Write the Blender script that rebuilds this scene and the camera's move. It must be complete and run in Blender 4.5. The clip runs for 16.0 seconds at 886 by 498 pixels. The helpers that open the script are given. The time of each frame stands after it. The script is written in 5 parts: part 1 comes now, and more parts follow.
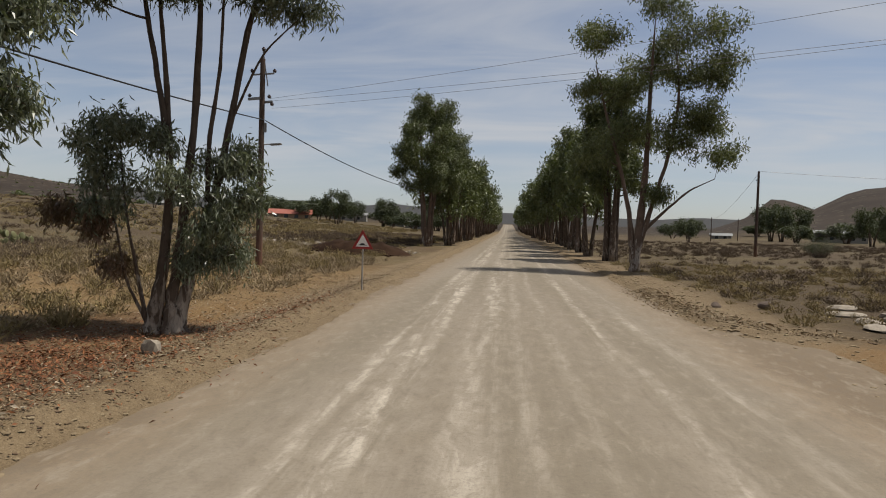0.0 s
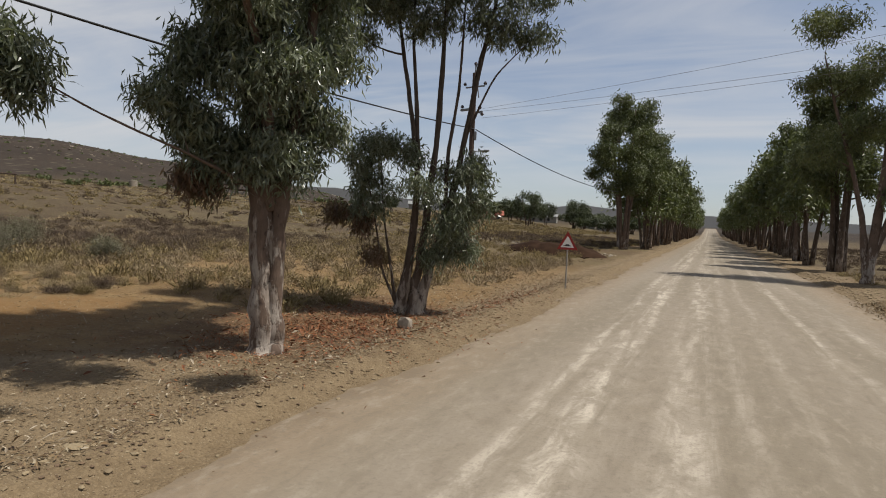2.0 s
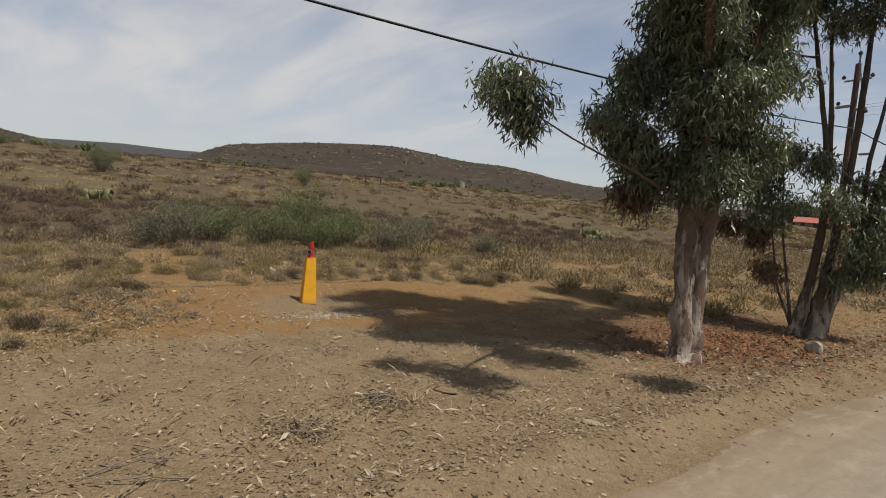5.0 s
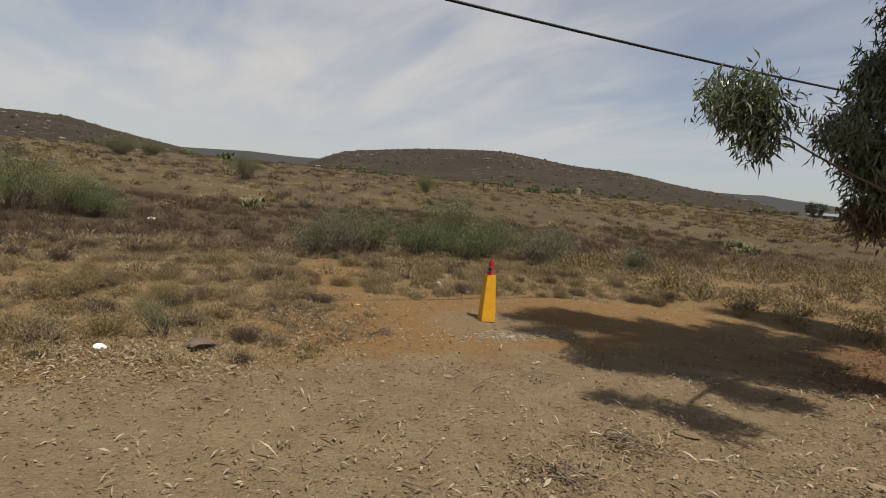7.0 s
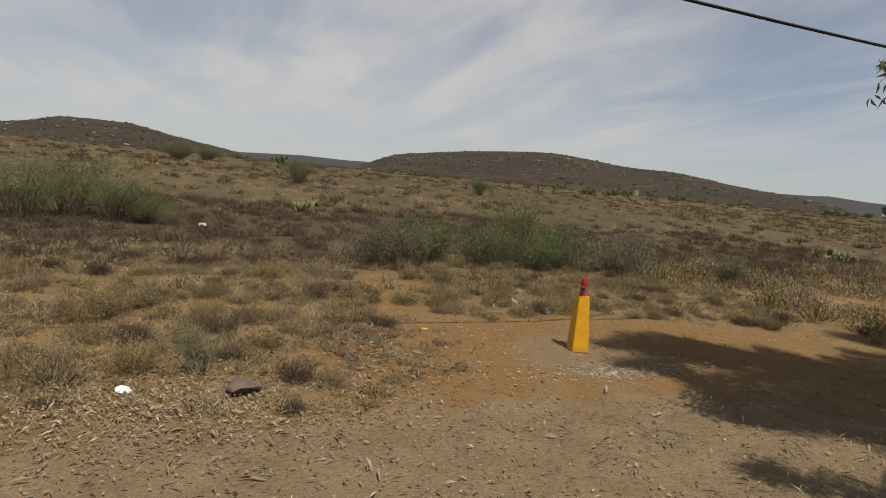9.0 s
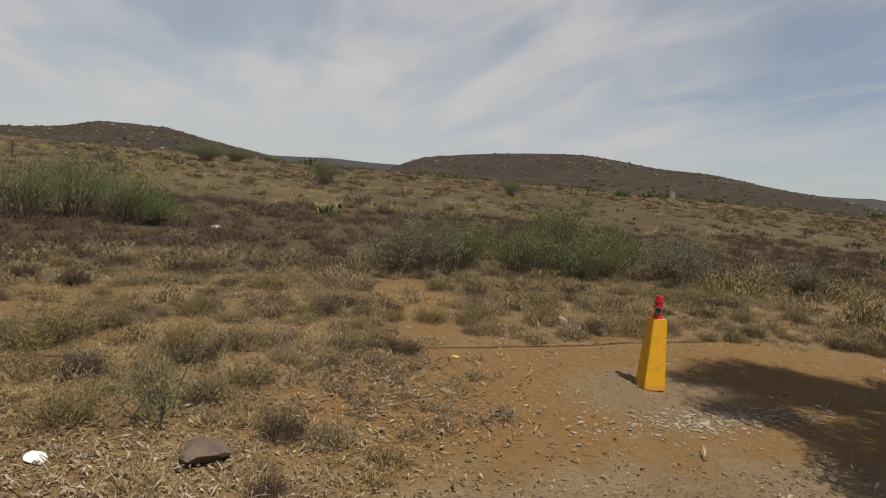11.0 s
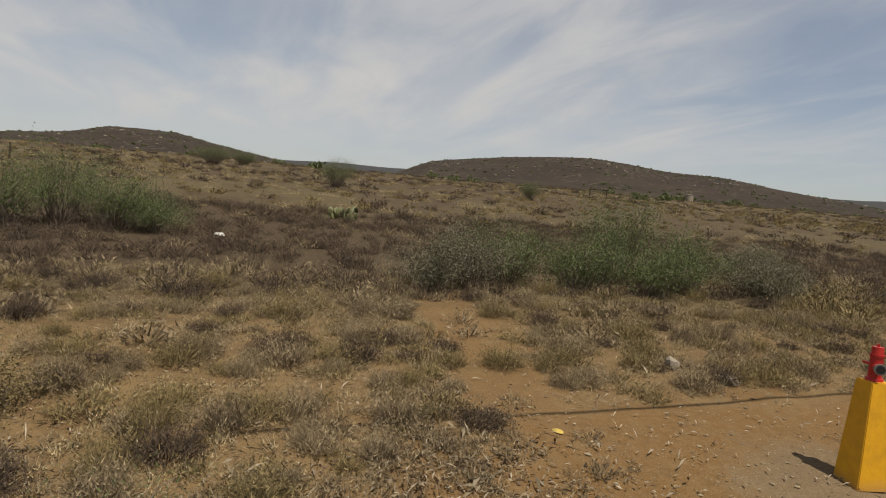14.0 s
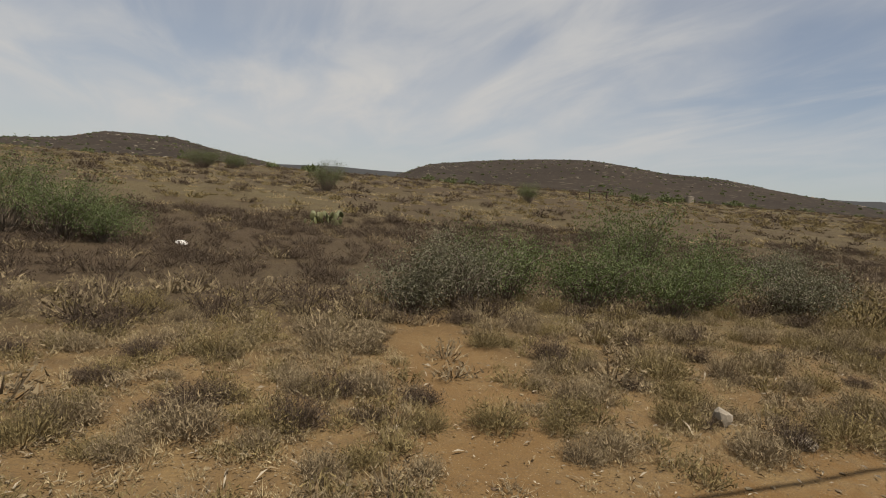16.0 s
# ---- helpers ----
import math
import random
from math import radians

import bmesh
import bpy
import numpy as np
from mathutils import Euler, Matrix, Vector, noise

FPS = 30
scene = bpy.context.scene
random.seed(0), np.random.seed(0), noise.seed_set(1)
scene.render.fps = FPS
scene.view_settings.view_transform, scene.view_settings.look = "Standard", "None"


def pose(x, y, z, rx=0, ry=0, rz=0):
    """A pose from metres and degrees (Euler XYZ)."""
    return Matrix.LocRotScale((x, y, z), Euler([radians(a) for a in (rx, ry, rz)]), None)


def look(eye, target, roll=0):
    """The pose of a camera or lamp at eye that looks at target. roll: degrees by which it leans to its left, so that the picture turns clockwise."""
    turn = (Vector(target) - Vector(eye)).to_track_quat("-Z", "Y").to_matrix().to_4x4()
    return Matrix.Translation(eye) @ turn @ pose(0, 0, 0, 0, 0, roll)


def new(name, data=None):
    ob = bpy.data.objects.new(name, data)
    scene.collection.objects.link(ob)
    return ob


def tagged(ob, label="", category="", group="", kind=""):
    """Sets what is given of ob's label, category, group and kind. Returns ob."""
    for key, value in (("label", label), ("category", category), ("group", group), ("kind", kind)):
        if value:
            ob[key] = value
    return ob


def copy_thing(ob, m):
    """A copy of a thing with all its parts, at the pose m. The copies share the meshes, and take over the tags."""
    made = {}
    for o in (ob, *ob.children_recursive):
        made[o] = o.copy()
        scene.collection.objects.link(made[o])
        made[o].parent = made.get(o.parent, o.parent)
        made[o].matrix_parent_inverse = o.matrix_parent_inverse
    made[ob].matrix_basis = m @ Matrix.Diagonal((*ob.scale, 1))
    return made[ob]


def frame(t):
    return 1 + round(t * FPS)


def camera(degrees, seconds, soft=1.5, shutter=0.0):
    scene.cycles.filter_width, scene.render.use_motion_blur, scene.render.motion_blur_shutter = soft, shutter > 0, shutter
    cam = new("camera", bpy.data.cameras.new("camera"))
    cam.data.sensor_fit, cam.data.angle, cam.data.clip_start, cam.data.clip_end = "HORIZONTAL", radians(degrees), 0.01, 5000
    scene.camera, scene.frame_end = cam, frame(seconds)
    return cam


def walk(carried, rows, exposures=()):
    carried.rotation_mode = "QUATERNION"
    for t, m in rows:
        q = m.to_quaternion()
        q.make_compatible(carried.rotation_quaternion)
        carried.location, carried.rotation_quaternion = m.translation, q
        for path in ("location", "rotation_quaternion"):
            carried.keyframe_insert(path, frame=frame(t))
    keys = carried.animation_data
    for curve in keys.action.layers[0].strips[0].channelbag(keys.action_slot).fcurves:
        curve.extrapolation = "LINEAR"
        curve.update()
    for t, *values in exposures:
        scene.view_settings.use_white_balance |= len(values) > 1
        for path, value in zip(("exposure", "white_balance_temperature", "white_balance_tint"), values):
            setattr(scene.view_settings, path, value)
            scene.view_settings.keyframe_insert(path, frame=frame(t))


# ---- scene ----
cam = camera(72.71, 16.0, soft=1.0)
ROWS = [  # seconds, place, turn
    (0.0, -0.214, 0.060, 2.304, 88.35, -1.68, 6.12),
    (0.5, -0.318, -0.338, 2.303, 88.23, -1.94, 9.58),
    (1.0, -0.386, -0.772, 2.318, 88.10, -2.32, 13.69),
    (1.5, -0.405, -1.175, 2.287, 87.98, -2.51, 18.91),
    (2.0, -0.435, -1.492, 2.285, 87.77, -2.78, 23.90),
    (2.5, -0.570, -1.800, 2.298, 87.56, -3.08, 28.03),
    (3.0, -0.727, -2.029, 2.295, 87.24, -3.51, 33.55),
    (3.5, -0.997, -2.295, 2.319, 86.87, -3.84, 38.40),
    (4.0, -1.165, -2.645, 2.316, 86.66, -4.11, 42.64),
    (4.5, -1.382, -3.005, 2.325, 86.37, -4.45, 46.95),
    (5.0, -1.612, -3.285, 2.334, 86.04, -4.72, 51.76),
    (7.5, -3.162, -4.348, 2.435, 85.58, -5.13, 63.19),
    (8.0, -3.656, -4.258, 2.415, 85.46, -5.10, 64.41),
    (8.5, -4.131, -4.124, 2.432, 85.40, -5.04, 65.29),
    (9.0, -4.493, -3.965, 2.460, 85.47, -4.93, 66.56),
    (11.5, -6.759, -3.220, 2.330, 85.49, -4.91, 69.73),
    (12.0, -7.179, -3.239, 2.272, 85.56, -4.85, 70.06),
    (12.5, -7.641, -3.273, 2.218, 85.63, -4.84, 70.12),
    (13.0, -8.097, -3.279, 2.234, 85.71, -4.86, 70.13),
    (13.5, -8.566, -3.260, 2.274, 85.70, -4.94, 70.07),
    (14.0, -8.954, -3.130, 2.299, 85.79, -4.77, 70.04),
    (14.5, -9.348, -2.939, 2.316, 85.95, -4.63, 69.97),
    (15.0, -9.796, -2.704, 2.285, 86.04, -4.47, 69.91),
    (15.5, -10.199, -2.455, 2.297, 86.11, -4.42, 69.87),
    (16.0, -10.669, -2.256, 2.316, 86.10, -4.41, 69.85),
]
SUN_ENERGY = 5.0
SKY_STRENGTH, CLOUD_STRENGTH, CLOUD_COLOUR = 0.074, 0.505, (0.98, 0.97, 0.95)
walk(cam, [(t, pose(x, y, z, rx, ry, rz)) for t, x, y, z, rx, ry, rz in ROWS],
     exposures=[(0.0, 0.20, 6280, 11), (2.5, 0.33, 6200, 11), (5.0, 0.32, 6360, 11), (8.5, 0.20, 6580, 11), (16.0, 0.18, 6560, 10)])

# ---- world, sun ----
SUN_SHIFT = Vector((-0.45, -0.10, -1.0))  # the way a shadow falls for each metre of height
sun_dir = -SUN_SHIFT.normalized()
SUN_EL = math.asin(sun_dir.z)
SUN_AZ = math.atan2(sun_dir.x, sun_dir.y)


def nodes_of(owner):
    owner.use_nodes = True
    nt = owner.node_tree
    nt.nodes.clear()
    return nt


class Net:
    """A short way to write node trees."""

    def __init__(self, owner):
        self.nt = nodes_of(owner)

    def n(self, kind, ins=None, **props):
        node = self.nt.nodes.new(kind)
        for k, v in props.items():
            setattr(node, k, v)
        for k, v in (ins or {}).items():
            self.set(node, k, v)
        return node

    def set(self, node, key, v):
        sock = node.inputs[key]
        if isinstance(v, bpy.types.NodeSocket):
            self.nt.links.new(v, sock)
        elif isinstance(v, bpy.types.Node):
            self.nt.links.new(v.outputs[0], sock)
        else:
            if isinstance(v, tuple) and len(v) == 3 and sock.type == "RGBA":
                v = (*v, 1)
            sock.default_value = v

    def math(self, op, a, b=0.0, c=0.0, clamp=False):
        return self.n("ShaderNodeMath", {0: a, 1: b, 2: c}, operation=op, use_clamp=clamp).outputs[0]

    def mix(self, f, a, b, mode="MIX"):
        node = self.n("ShaderNodeMix", {"Factor": f}, data_type="RGBA", blend_type=mode)
        self.set(node, 6, a)
        self.set(node, 7, b)
        return node.outputs[2]

    def ramp(self, v, lo, hi, a=0.0, b=1.0):
        return self.n("ShaderNodeMapRange", {0: v, 1: lo, 2: hi, 3: a, 4: b}, interpolation_type="SMOOTHSTEP").outputs[0]

    def noise(self, vec, scale, detail=4.0, rough=0.55, dist=0.0):
        return self.n("ShaderNodeTexNoise", {"Vector": vec, "Scale": scale, "Detail": detail, "Roughness": rough, "Distortion": dist}).outputs[0]

    def map(self, vec, scale=(1, 1, 1), rot=(0, 0, 0)):
        return self.n("ShaderNodeMapping", {"Vector": vec, "Scale": scale, "Rotation": rot}).outputs[0]

    def out(self, shader, kind="ShaderNodeOutputMaterial"):
        self.n(kind, {0: shader})


world = bpy.data.worlds.new("sky")
scene.world = world
w = Net(world)
sky = w.n("ShaderNodeTexSky", sky_type="NISHITA", sun_disc=False, sun_elevation=SUN_EL, sun_rotation=SUN_AZ, altitude=700, dust_density=1.5)
way = w.n("ShaderNodeTexCoord").outputs["Generated"]
sep = w.n("ShaderNodeSeparateXYZ", {0: way})
# thin high cloud lies on a flat layer, so its streaks gather towards the horizon
up = w.math("MAXIMUM", sep.outputs[2], 0.03)
flat = w.n("ShaderNodeCombineXYZ", {0: w.math("DIVIDE", sep.outputs[0], w.math("ADD", up, 0.12)), 1: w.math("DIVIDE", sep.outputs[1], w.math("ADD", up, 0.12))})
streak = w.noise(w.map(flat, (0.55, 1.5, 1), (0, 0, radians(24))), 1.3, 7, 0.55, 0.6)
veil = w.noise(w.map(flat, (0.8, 0.8, 1)), 0.7, 3, 0.5)
cloud = w.math("ADD", w.math("MULTIPLY", w.ramp(streak, 0.34, 0.74), 0.42), w.math("MULTIPLY", w.ramp(veil, 0.3, 0.7), 0.30))
low = w.ramp(sep.outputs[2], 0.03, 0.16, 0.0, 1.0)
haze = w.ramp(sep.outputs[2], 0.0, 0.34, 0.62, 0.24)
clearer = w.ramp(sep.outputs[1], 0.35, 1.0, 0.0, 0.20)
cover = w.math("SUBTRACT", w.math("ADD", w.math("MULTIPLY", cloud, low), haze), clearer, clamp=True)
blue = w.n("ShaderNodeBackground", {0: sky, 1: SKY_STRENGTH})
white = w.n("ShaderNodeBackground", {0: CLOUD_COLOUR, 1: CLOUD_STRENGTH})
w.out(w.n("ShaderNodeMixShader", {0: cover, 1: blue, 2: white}), "ShaderNodeOutputWorld")

sun = new("sun", bpy.data.lights.new("sun", "SUN"))
sun.data.energy, sun.data.angle, sun.data.color = SUN_ENERGY, radians(0.6), (1.0, 0.935, 0.82)
sun.matrix_world = look((40, 20, 90), Vector((40, 20, 90)) + SUN_SHIFT)


# ---- materials ----
def material(name, build):
    m = bpy.data.materials.new(name)
    net = Net(m)
    build(net)
    return m


def surface(net, colour, rough=0.9, bump=None, strength=0.3, distance=0.02, metal=0.0, spec=0.3):
    ins = {"Base Color": colour, "Roughness": rough, "Metallic": metal, "Specular IOR Level": spec}
    if bump is not None:
        ins["Normal"] = net.n("ShaderNodeBump", {"Height": bump, "Strength": strength, "Distance": distance})
    bsdf = net.n("ShaderNodeBsdfPrincipled", ins)
    net.out(bsdf)
    return bsdf


def plain(name, colour, rough=0.6, metal=0.0, scale=30.0, vary=0.25, spec=0.4):
    def build(net):
        pos = net.n("ShaderNodeTexCoord").outputs["Object"]
        a = net.noise(pos, scale, 5)
        b = net.noise(pos, scale * 0.15, 3)
        dark = tuple(c * (1 - vary) for c in colour)
        col = net.mix(net.ramp(net.math("ADD", net.math("MULTIPLY", a, 0.5), net.math("MULTIPLY", b, 0.5)), 0.35, 0.65), dark, colour)
        surface(net, col, rough, a, 0.15, 0.01, metal, spec)
    return material(name, build)


def leafy(name, dark, light, through_light=0.3, rough=0.5, glow=(0.16, 0.2, 0.04)):
    """Leaves: each one its own shade, and some light passes through."""
    def build(net):
        r = net.n("ShaderNodeNewGeometry").outputs["Random Per Island"]
        pos = net.n("ShaderNodeNewGeometry").outputs["Position"]
        big = net.noise(pos, 1.3, 3)
        f = net.math("ADD", net.math("MULTIPLY", r, 0.7), net.math("MULTIPLY", net.ramp(big, 0.35, 0.65), 0.3))
        col = net.mix(f, dark, light)
        a = net.n("ShaderNodeBsdfPrincipled", {"Base Color": col, "Roughness": rough, "Specular IOR Level": 0.45})
        b = net.n("ShaderNodeBsdfTranslucent", {"Color": net.mix(0.5, col, glow)})
        net.out(net.n("ShaderNodeMixShader", {0: through_light, 1: a, 2: b}))
    return material(name, build)


def ground_material(net):
    geo = net.n("ShaderNodeNewGeometry")
    pos = geo.outputs["Position"]
    s = net.n("ShaderNodeSeparateXYZ", {0: pos})
    x, y = s.outputs[0], s.outputs[1]
    flatp = net.n("ShaderNodeCombineXYZ", {0: x, 1: y})
    n1 = net.noise(flatp, 0.35, 5)
    n2 = net.noise(flatp, 1.7, 6, 0.6)
    n3 = net.noise(flatp, 9.0, 6, 0.65)
    n4 = net.noise(flatp, 45.0, 4, 0.65)
    pebble = net.n("ShaderNodeTexVoronoi", {"Vector": flatp, "Scale": 24.0, "Randomness": 1.0})
    pebble2 = net.n("ShaderNodeTexVoronoi", {"Vector": flatp, "Scale": 55.0, "Randomness": 1.0})
    # field soil
    soil = net.mix(net.ramp(n2, 0.35, 0.65), (0.130, 0.081, 0.036), (0.174, 0.115, 0.052))
    soil = net.mix(net.ramp(n3, 0.5, 0.72, 0.0, 0.7), soil, (0.100, 0.072, 0.042))
    # dry cover farther out
    straw = net.mix(net.ramp(n3, 0.35, 0.65), (0.068, 0.053, 0.026), (0.114, 0.090, 0.043))
    brown = net.mix(net.ramp(n3, 0.4, 0.7), (0.043, 0.029, 0.017), (0.073, 0.052, 0.029))
    wide = net.noise(net.map(flatp, (0.05, 0.10, 1)), 1.0, 6, 0.62)
    wide2 = net.noise(net.map(flatp, (0.012, 0.02, 1)), 1.0, 4, 0.6)
    tuss = net.noise(net.map(flatp, (1.0, 0.8, 1)), 0.75, 7, 0.7)
    mix_f = net.math("ADD", net.math("MULTIPLY", wide, 0.75), net.math("MULTIPLY", tuss, 0.6))
    far_cover = net.mix(net.ramp(mix_f, 0.58, 0.78), brown, straw)
    far_cover = net.mix(net.ramp(tuss, 0.56, 0.66, 0.0, 0.75), far_cover, (0.054, 0.044, 0.024))
    far_cover = net.mix(net.ramp(tuss, 0.44, 0.34, 0.0, 0.45), far_cover, (0.118, 0.096, 0.048))
    far_cover = net.mix(net.ramp(wide2, 0.5, 0.62, 0.0, 0.55), far_cover, brown)
    field = net.mix(net.ramp(net.math("ADD", x, net.math("MULTIPLY", n2, 5.0)), -18.0, -14.0, 1.0, 0.0), soil, far_cover)
    # belt of leafless brown scrub west of the track
    belt = net.math("ADD", x, net.math("MULTIPLY", net.math("SUBTRACT", wide, 0.5), 14.0))
    belt = net.math("MULTIPLY", net.ramp(belt, -40.0, -33.0), net.ramp(belt, -22.0, -18.5, 0.75, 0.0))
    field = net.mix(belt, field, brown)
    east = net.ramp(net.math("ADD", x, net.math("MULTIPLY", n2, 5.0)), 6.5, 10.0)
    field = net.mix(east, field, net.mix(0.6, far_cover, brown))
    north = net.ramp(net.math("ADD", y, net.math("MULTIPLY", n2, 6.0)), 26.0, 40.0, 0.0, 0.8)
    field = net.mix(north, field, far_cover)
    # the orange clay of the trodden track by the hydrant
    u = net.math("DIVIDE", net.math("ADD", x, 12.1), 2.1)
    v = net.math("DIVIDE", net.math("SUBTRACT", y, 2.6), 5.6)
    r2 = net.math("SQRT", net.math("ADD", net.math("MULTIPLY", u, u), net.math("MULTIPLY", v, v)))
    clay_mask = net.ramp(net.math("ADD", r2, net.math("MULTIPLY", net.math("SUBTRACT", n2, 0.5), 1.1)), 0.75, 1.1, 1.0, 0.0)
    trail = net.math("ABSOLUTE", net.math("SUBTRACT", y, net.math("ADD", net.math("MULTIPLY", net.math("ADD", x, 12.0), -0.18), -0.6)))
    trail = net.math("ADD", trail, net.math("MULTIPLY", net.math("SUBTRACT", n2, 0.5), 1.6))
    trail_mask = net.math("MULTIPLY", net.ramp(trail, 0.35, 1.0, 0.85, 0.0), net.ramp(x, -22.0, -18.0))
    trail_mask = net.math("MULTIPLY", trail_mask, net.ramp(n3, 0.3, 0.6, 0.45, 0.85))
    trail_mask = net.math("MULTIPLY", trail_mask, net.ramp(x, -12.5, -10.5, 1.0, 0.0))
    clay = net.mix(net.ramp(n3, 0.35, 0.68), (0.138, 0.077, 0.027), (0.172, 0.104, 0.043))
    clay = net.mix(net.ramp(n2, 0.5, 0.7, 0.0, 0.5), clay, (0.160, 0.104, 0.048))
    clay = net.mix(net.ramp(net.noise(flatp, 4.2, 7, 0.7, 0.6), 0.52, 0.66, 0.0, 0.45), clay, (0.116, 0.072, 0.034))
    field = net.mix(net.math("MAXIMUM", clay_mask, trail_mask), field, clay)
    u = net.math("ADD", x, 7.0)
    v = net.math("DIVIDE", net.math("SUBTRACT", y, 13.0), 3.5)
    r3 = net.math("SQRT", net.math("ADD", net.math("MULTIPLY", u, u), net.math("MULTIPLY", v, v)))
    field = net.mix(net.ramp(net.math("ADD", r3, net.math("MULTIPLY", n2, 1.2)), 0.9, 1.9, 0.7, 0.0), field, clay)
    u = net.math("DIVIDE", net.math("SUBTRACT", x, 9.0), 4.5)
    v = net.math("DIVIDE", net.math("SUBTRACT", y, 11.5), 2.2)
    r4 = net.math("SQRT", net.math("ADD", net.math("MULTIPLY", u, u), net.math("MULTIPLY", v, v)))
    # grey gravel verge beside the road
    stone = net.mix(pebble.outputs["Color"], (0.092, 0.070, 0.043), (0.192, 0.150, 0.095))
    stone = net.mix(0.6, stone, net.mix(net.ramp(n2, 0.35, 0.65), (0.129, 0.088, 0.046), (0.180, 0.128, 0.071)))
    stone = net.mix(net.ramp(n4, 0.56, 0.72, 0.0, 0.55), stone, (0.066, 0.050, 0.032))
    wob = net.math("MULTIPLY", net.math("SUBTRACT", n2, 0.5), 2.2)
    wob = net.math("ADD", wob, net.math("MULTIPLY", net.math("SUBTRACT", n1, 0.5), 2.0))
    far_edge = net.ramp(y, 1.0, 9.0, -10.3, -6.4)
    verge = net.ramp(net.math("SUBTRACT", net.math("ADD", x, wob), far_edge), -0.5, 0.5)
    verge = net.math("MULTIPLY", verge, net.ramp(net.math("ADD", x, wob), 6.0, 8.5, 1.0, 0.0))
    col = net.mix(verge, field, stone)
    col = net.mix(net.ramp(net.math("ADD", r4, net.math("MULTIPLY", n2, 0.9)), 0.9, 1.6, 0.8, 0.0), col, clay)
    pu = net.math("ADD", x, 12.0)
    pv = net.math("SUBTRACT", y, 2.0)
    pr = net.math("SQRT", net.math("ADD", net.math("MULTIPLY", pu, pu), net.math("MULTIPLY", net.math("MULTIPLY", pv, pv), 0.6)))
    pad = net.ramp(net.math("ADD", pr, net.math("MULTIPLY", net.noise(flatp, 3.5, 6, 0.7), 1.1)), 1.25, 1.75, 0.75, 0.0)
    col = net.mix(pad, col, net.mix(0.3, stone, (0.158, 0.122, 0.080)))
    # old shed bark stain under the two gums, with their shade painted in
    for hx, hy, ha, hb in ((7.6, 7.6, 2.3, 2.6), (7.9, 11.2, 2.2, 1.8)):
        u = net.math("DIVIDE", net.math("ADD", x, hx), ha)
        v = net.math("DIVIDE", net.math("SUBTRACT", y, hy), hb)
        r5 = net.math("SQRT", net.math("ADD", net.math("MULTIPLY", u, u), net.math("MULTIPLY", v, v)))
        shade_stain = net.ramp(net.math("ADD", r5, net.math("MULTIPLY", net.math("SUBTRACT", n2, 0.5), 1.3)), 0.55, 1.15, 0.7, 0.0)
        col = net.mix(shade_stain, col, net.mix(net.ramp(n3, 0.4, 0.62), (0.050, 0.026, 0.014), (0.115, 0.062, 0.030)))
    # grit and crumbs everywhere
    crumb = net.n("ShaderNodeTexVoronoi", {"Vector": flatp, "Scale": 70.0, "Randomness": 1.0})
    grit = net.ramp(net.n("ShaderNodeSeparateColor", {0: crumb.outputs["Color"]}).outputs[0], 0.3, 0.95, 0.0, 1.0)
    dusty = net.ramp(n3, 0.3, 0.7, 0.25, 0.6)
    col = net.mix(net.math("MULTIPLY", net.math("SUBTRACT", 1.0, grit), net.math("MULTIPLY", dusty, 0.55)), col, (0.073, 0.050, 0.031))
    chip = net.n("ShaderNodeSeparateColor", {0: pebble2.outputs["Color"]}).outputs[1]
    chip = net.math("MULTIPLY", net.ramp(chip, 0.86, 0.9, 0.0, 0.5), net.ramp(pebble2.outputs["Distance"], 0.25, 0.4, 1.0, 0.0))
    col = net.mix(chip, col, (0.258, 0.211, 0.142))
    # bare stony hillsides
    r = net.n("ShaderNodeVectorMath", {0: pos}, operation="LENGTH").outputs["Value"]
    speck = net.n("ShaderNodeTexVoronoi", {"Vector": flatp, "Scale": 0.11, "Randomness": 1.0}).outputs["Distance"]
    speck2 = net.n("ShaderNodeTexVoronoi", {"Vector": flatp, "Scale": 0.2, "Randomness": 1.0}).outputs["Distance"]
    hill = net.mix(net.ramp(net.noise(flatp, 0.012, 5, 0.6), 0.35, 0.65), (0.023, 0.016, 0.011), (0.035, 0.025, 0.017))
    hill = net.mix(net.ramp(speck2, 0.22, 0.42, 0.9, 0.0), hill, (0.024, 0.019, 0.012))
    hill = net.mix(net.ramp(speck, 0.14, 0.26, 0.85, 0.0), hill, (0.098, 0.082, 0.059))
    col = net.mix(net.ramp(net.math("ADD", r, net.math("MULTIPLY", wide2, 120.0)), 300.0, 430.0), col, hill)
    # haze put into the colour: the farthest hills turn bluish grey with distance
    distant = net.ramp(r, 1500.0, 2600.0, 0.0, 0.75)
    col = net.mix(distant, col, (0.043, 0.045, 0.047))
    h = net.math("ADD", net.math("MULTIPLY", n3, 0.6), net.math("MULTIPLY", n4, 0.3))
    h = net.math("ADD", h, net.math("MULTIPLY", net.math("MULTIPLY", pebble.outputs["Distance"], verge), -0.6))
    h = net.math("ADD", h, net.math("MULTIPLY", pebble2.outputs["Distance"], -0.25))
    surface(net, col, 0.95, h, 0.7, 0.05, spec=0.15)


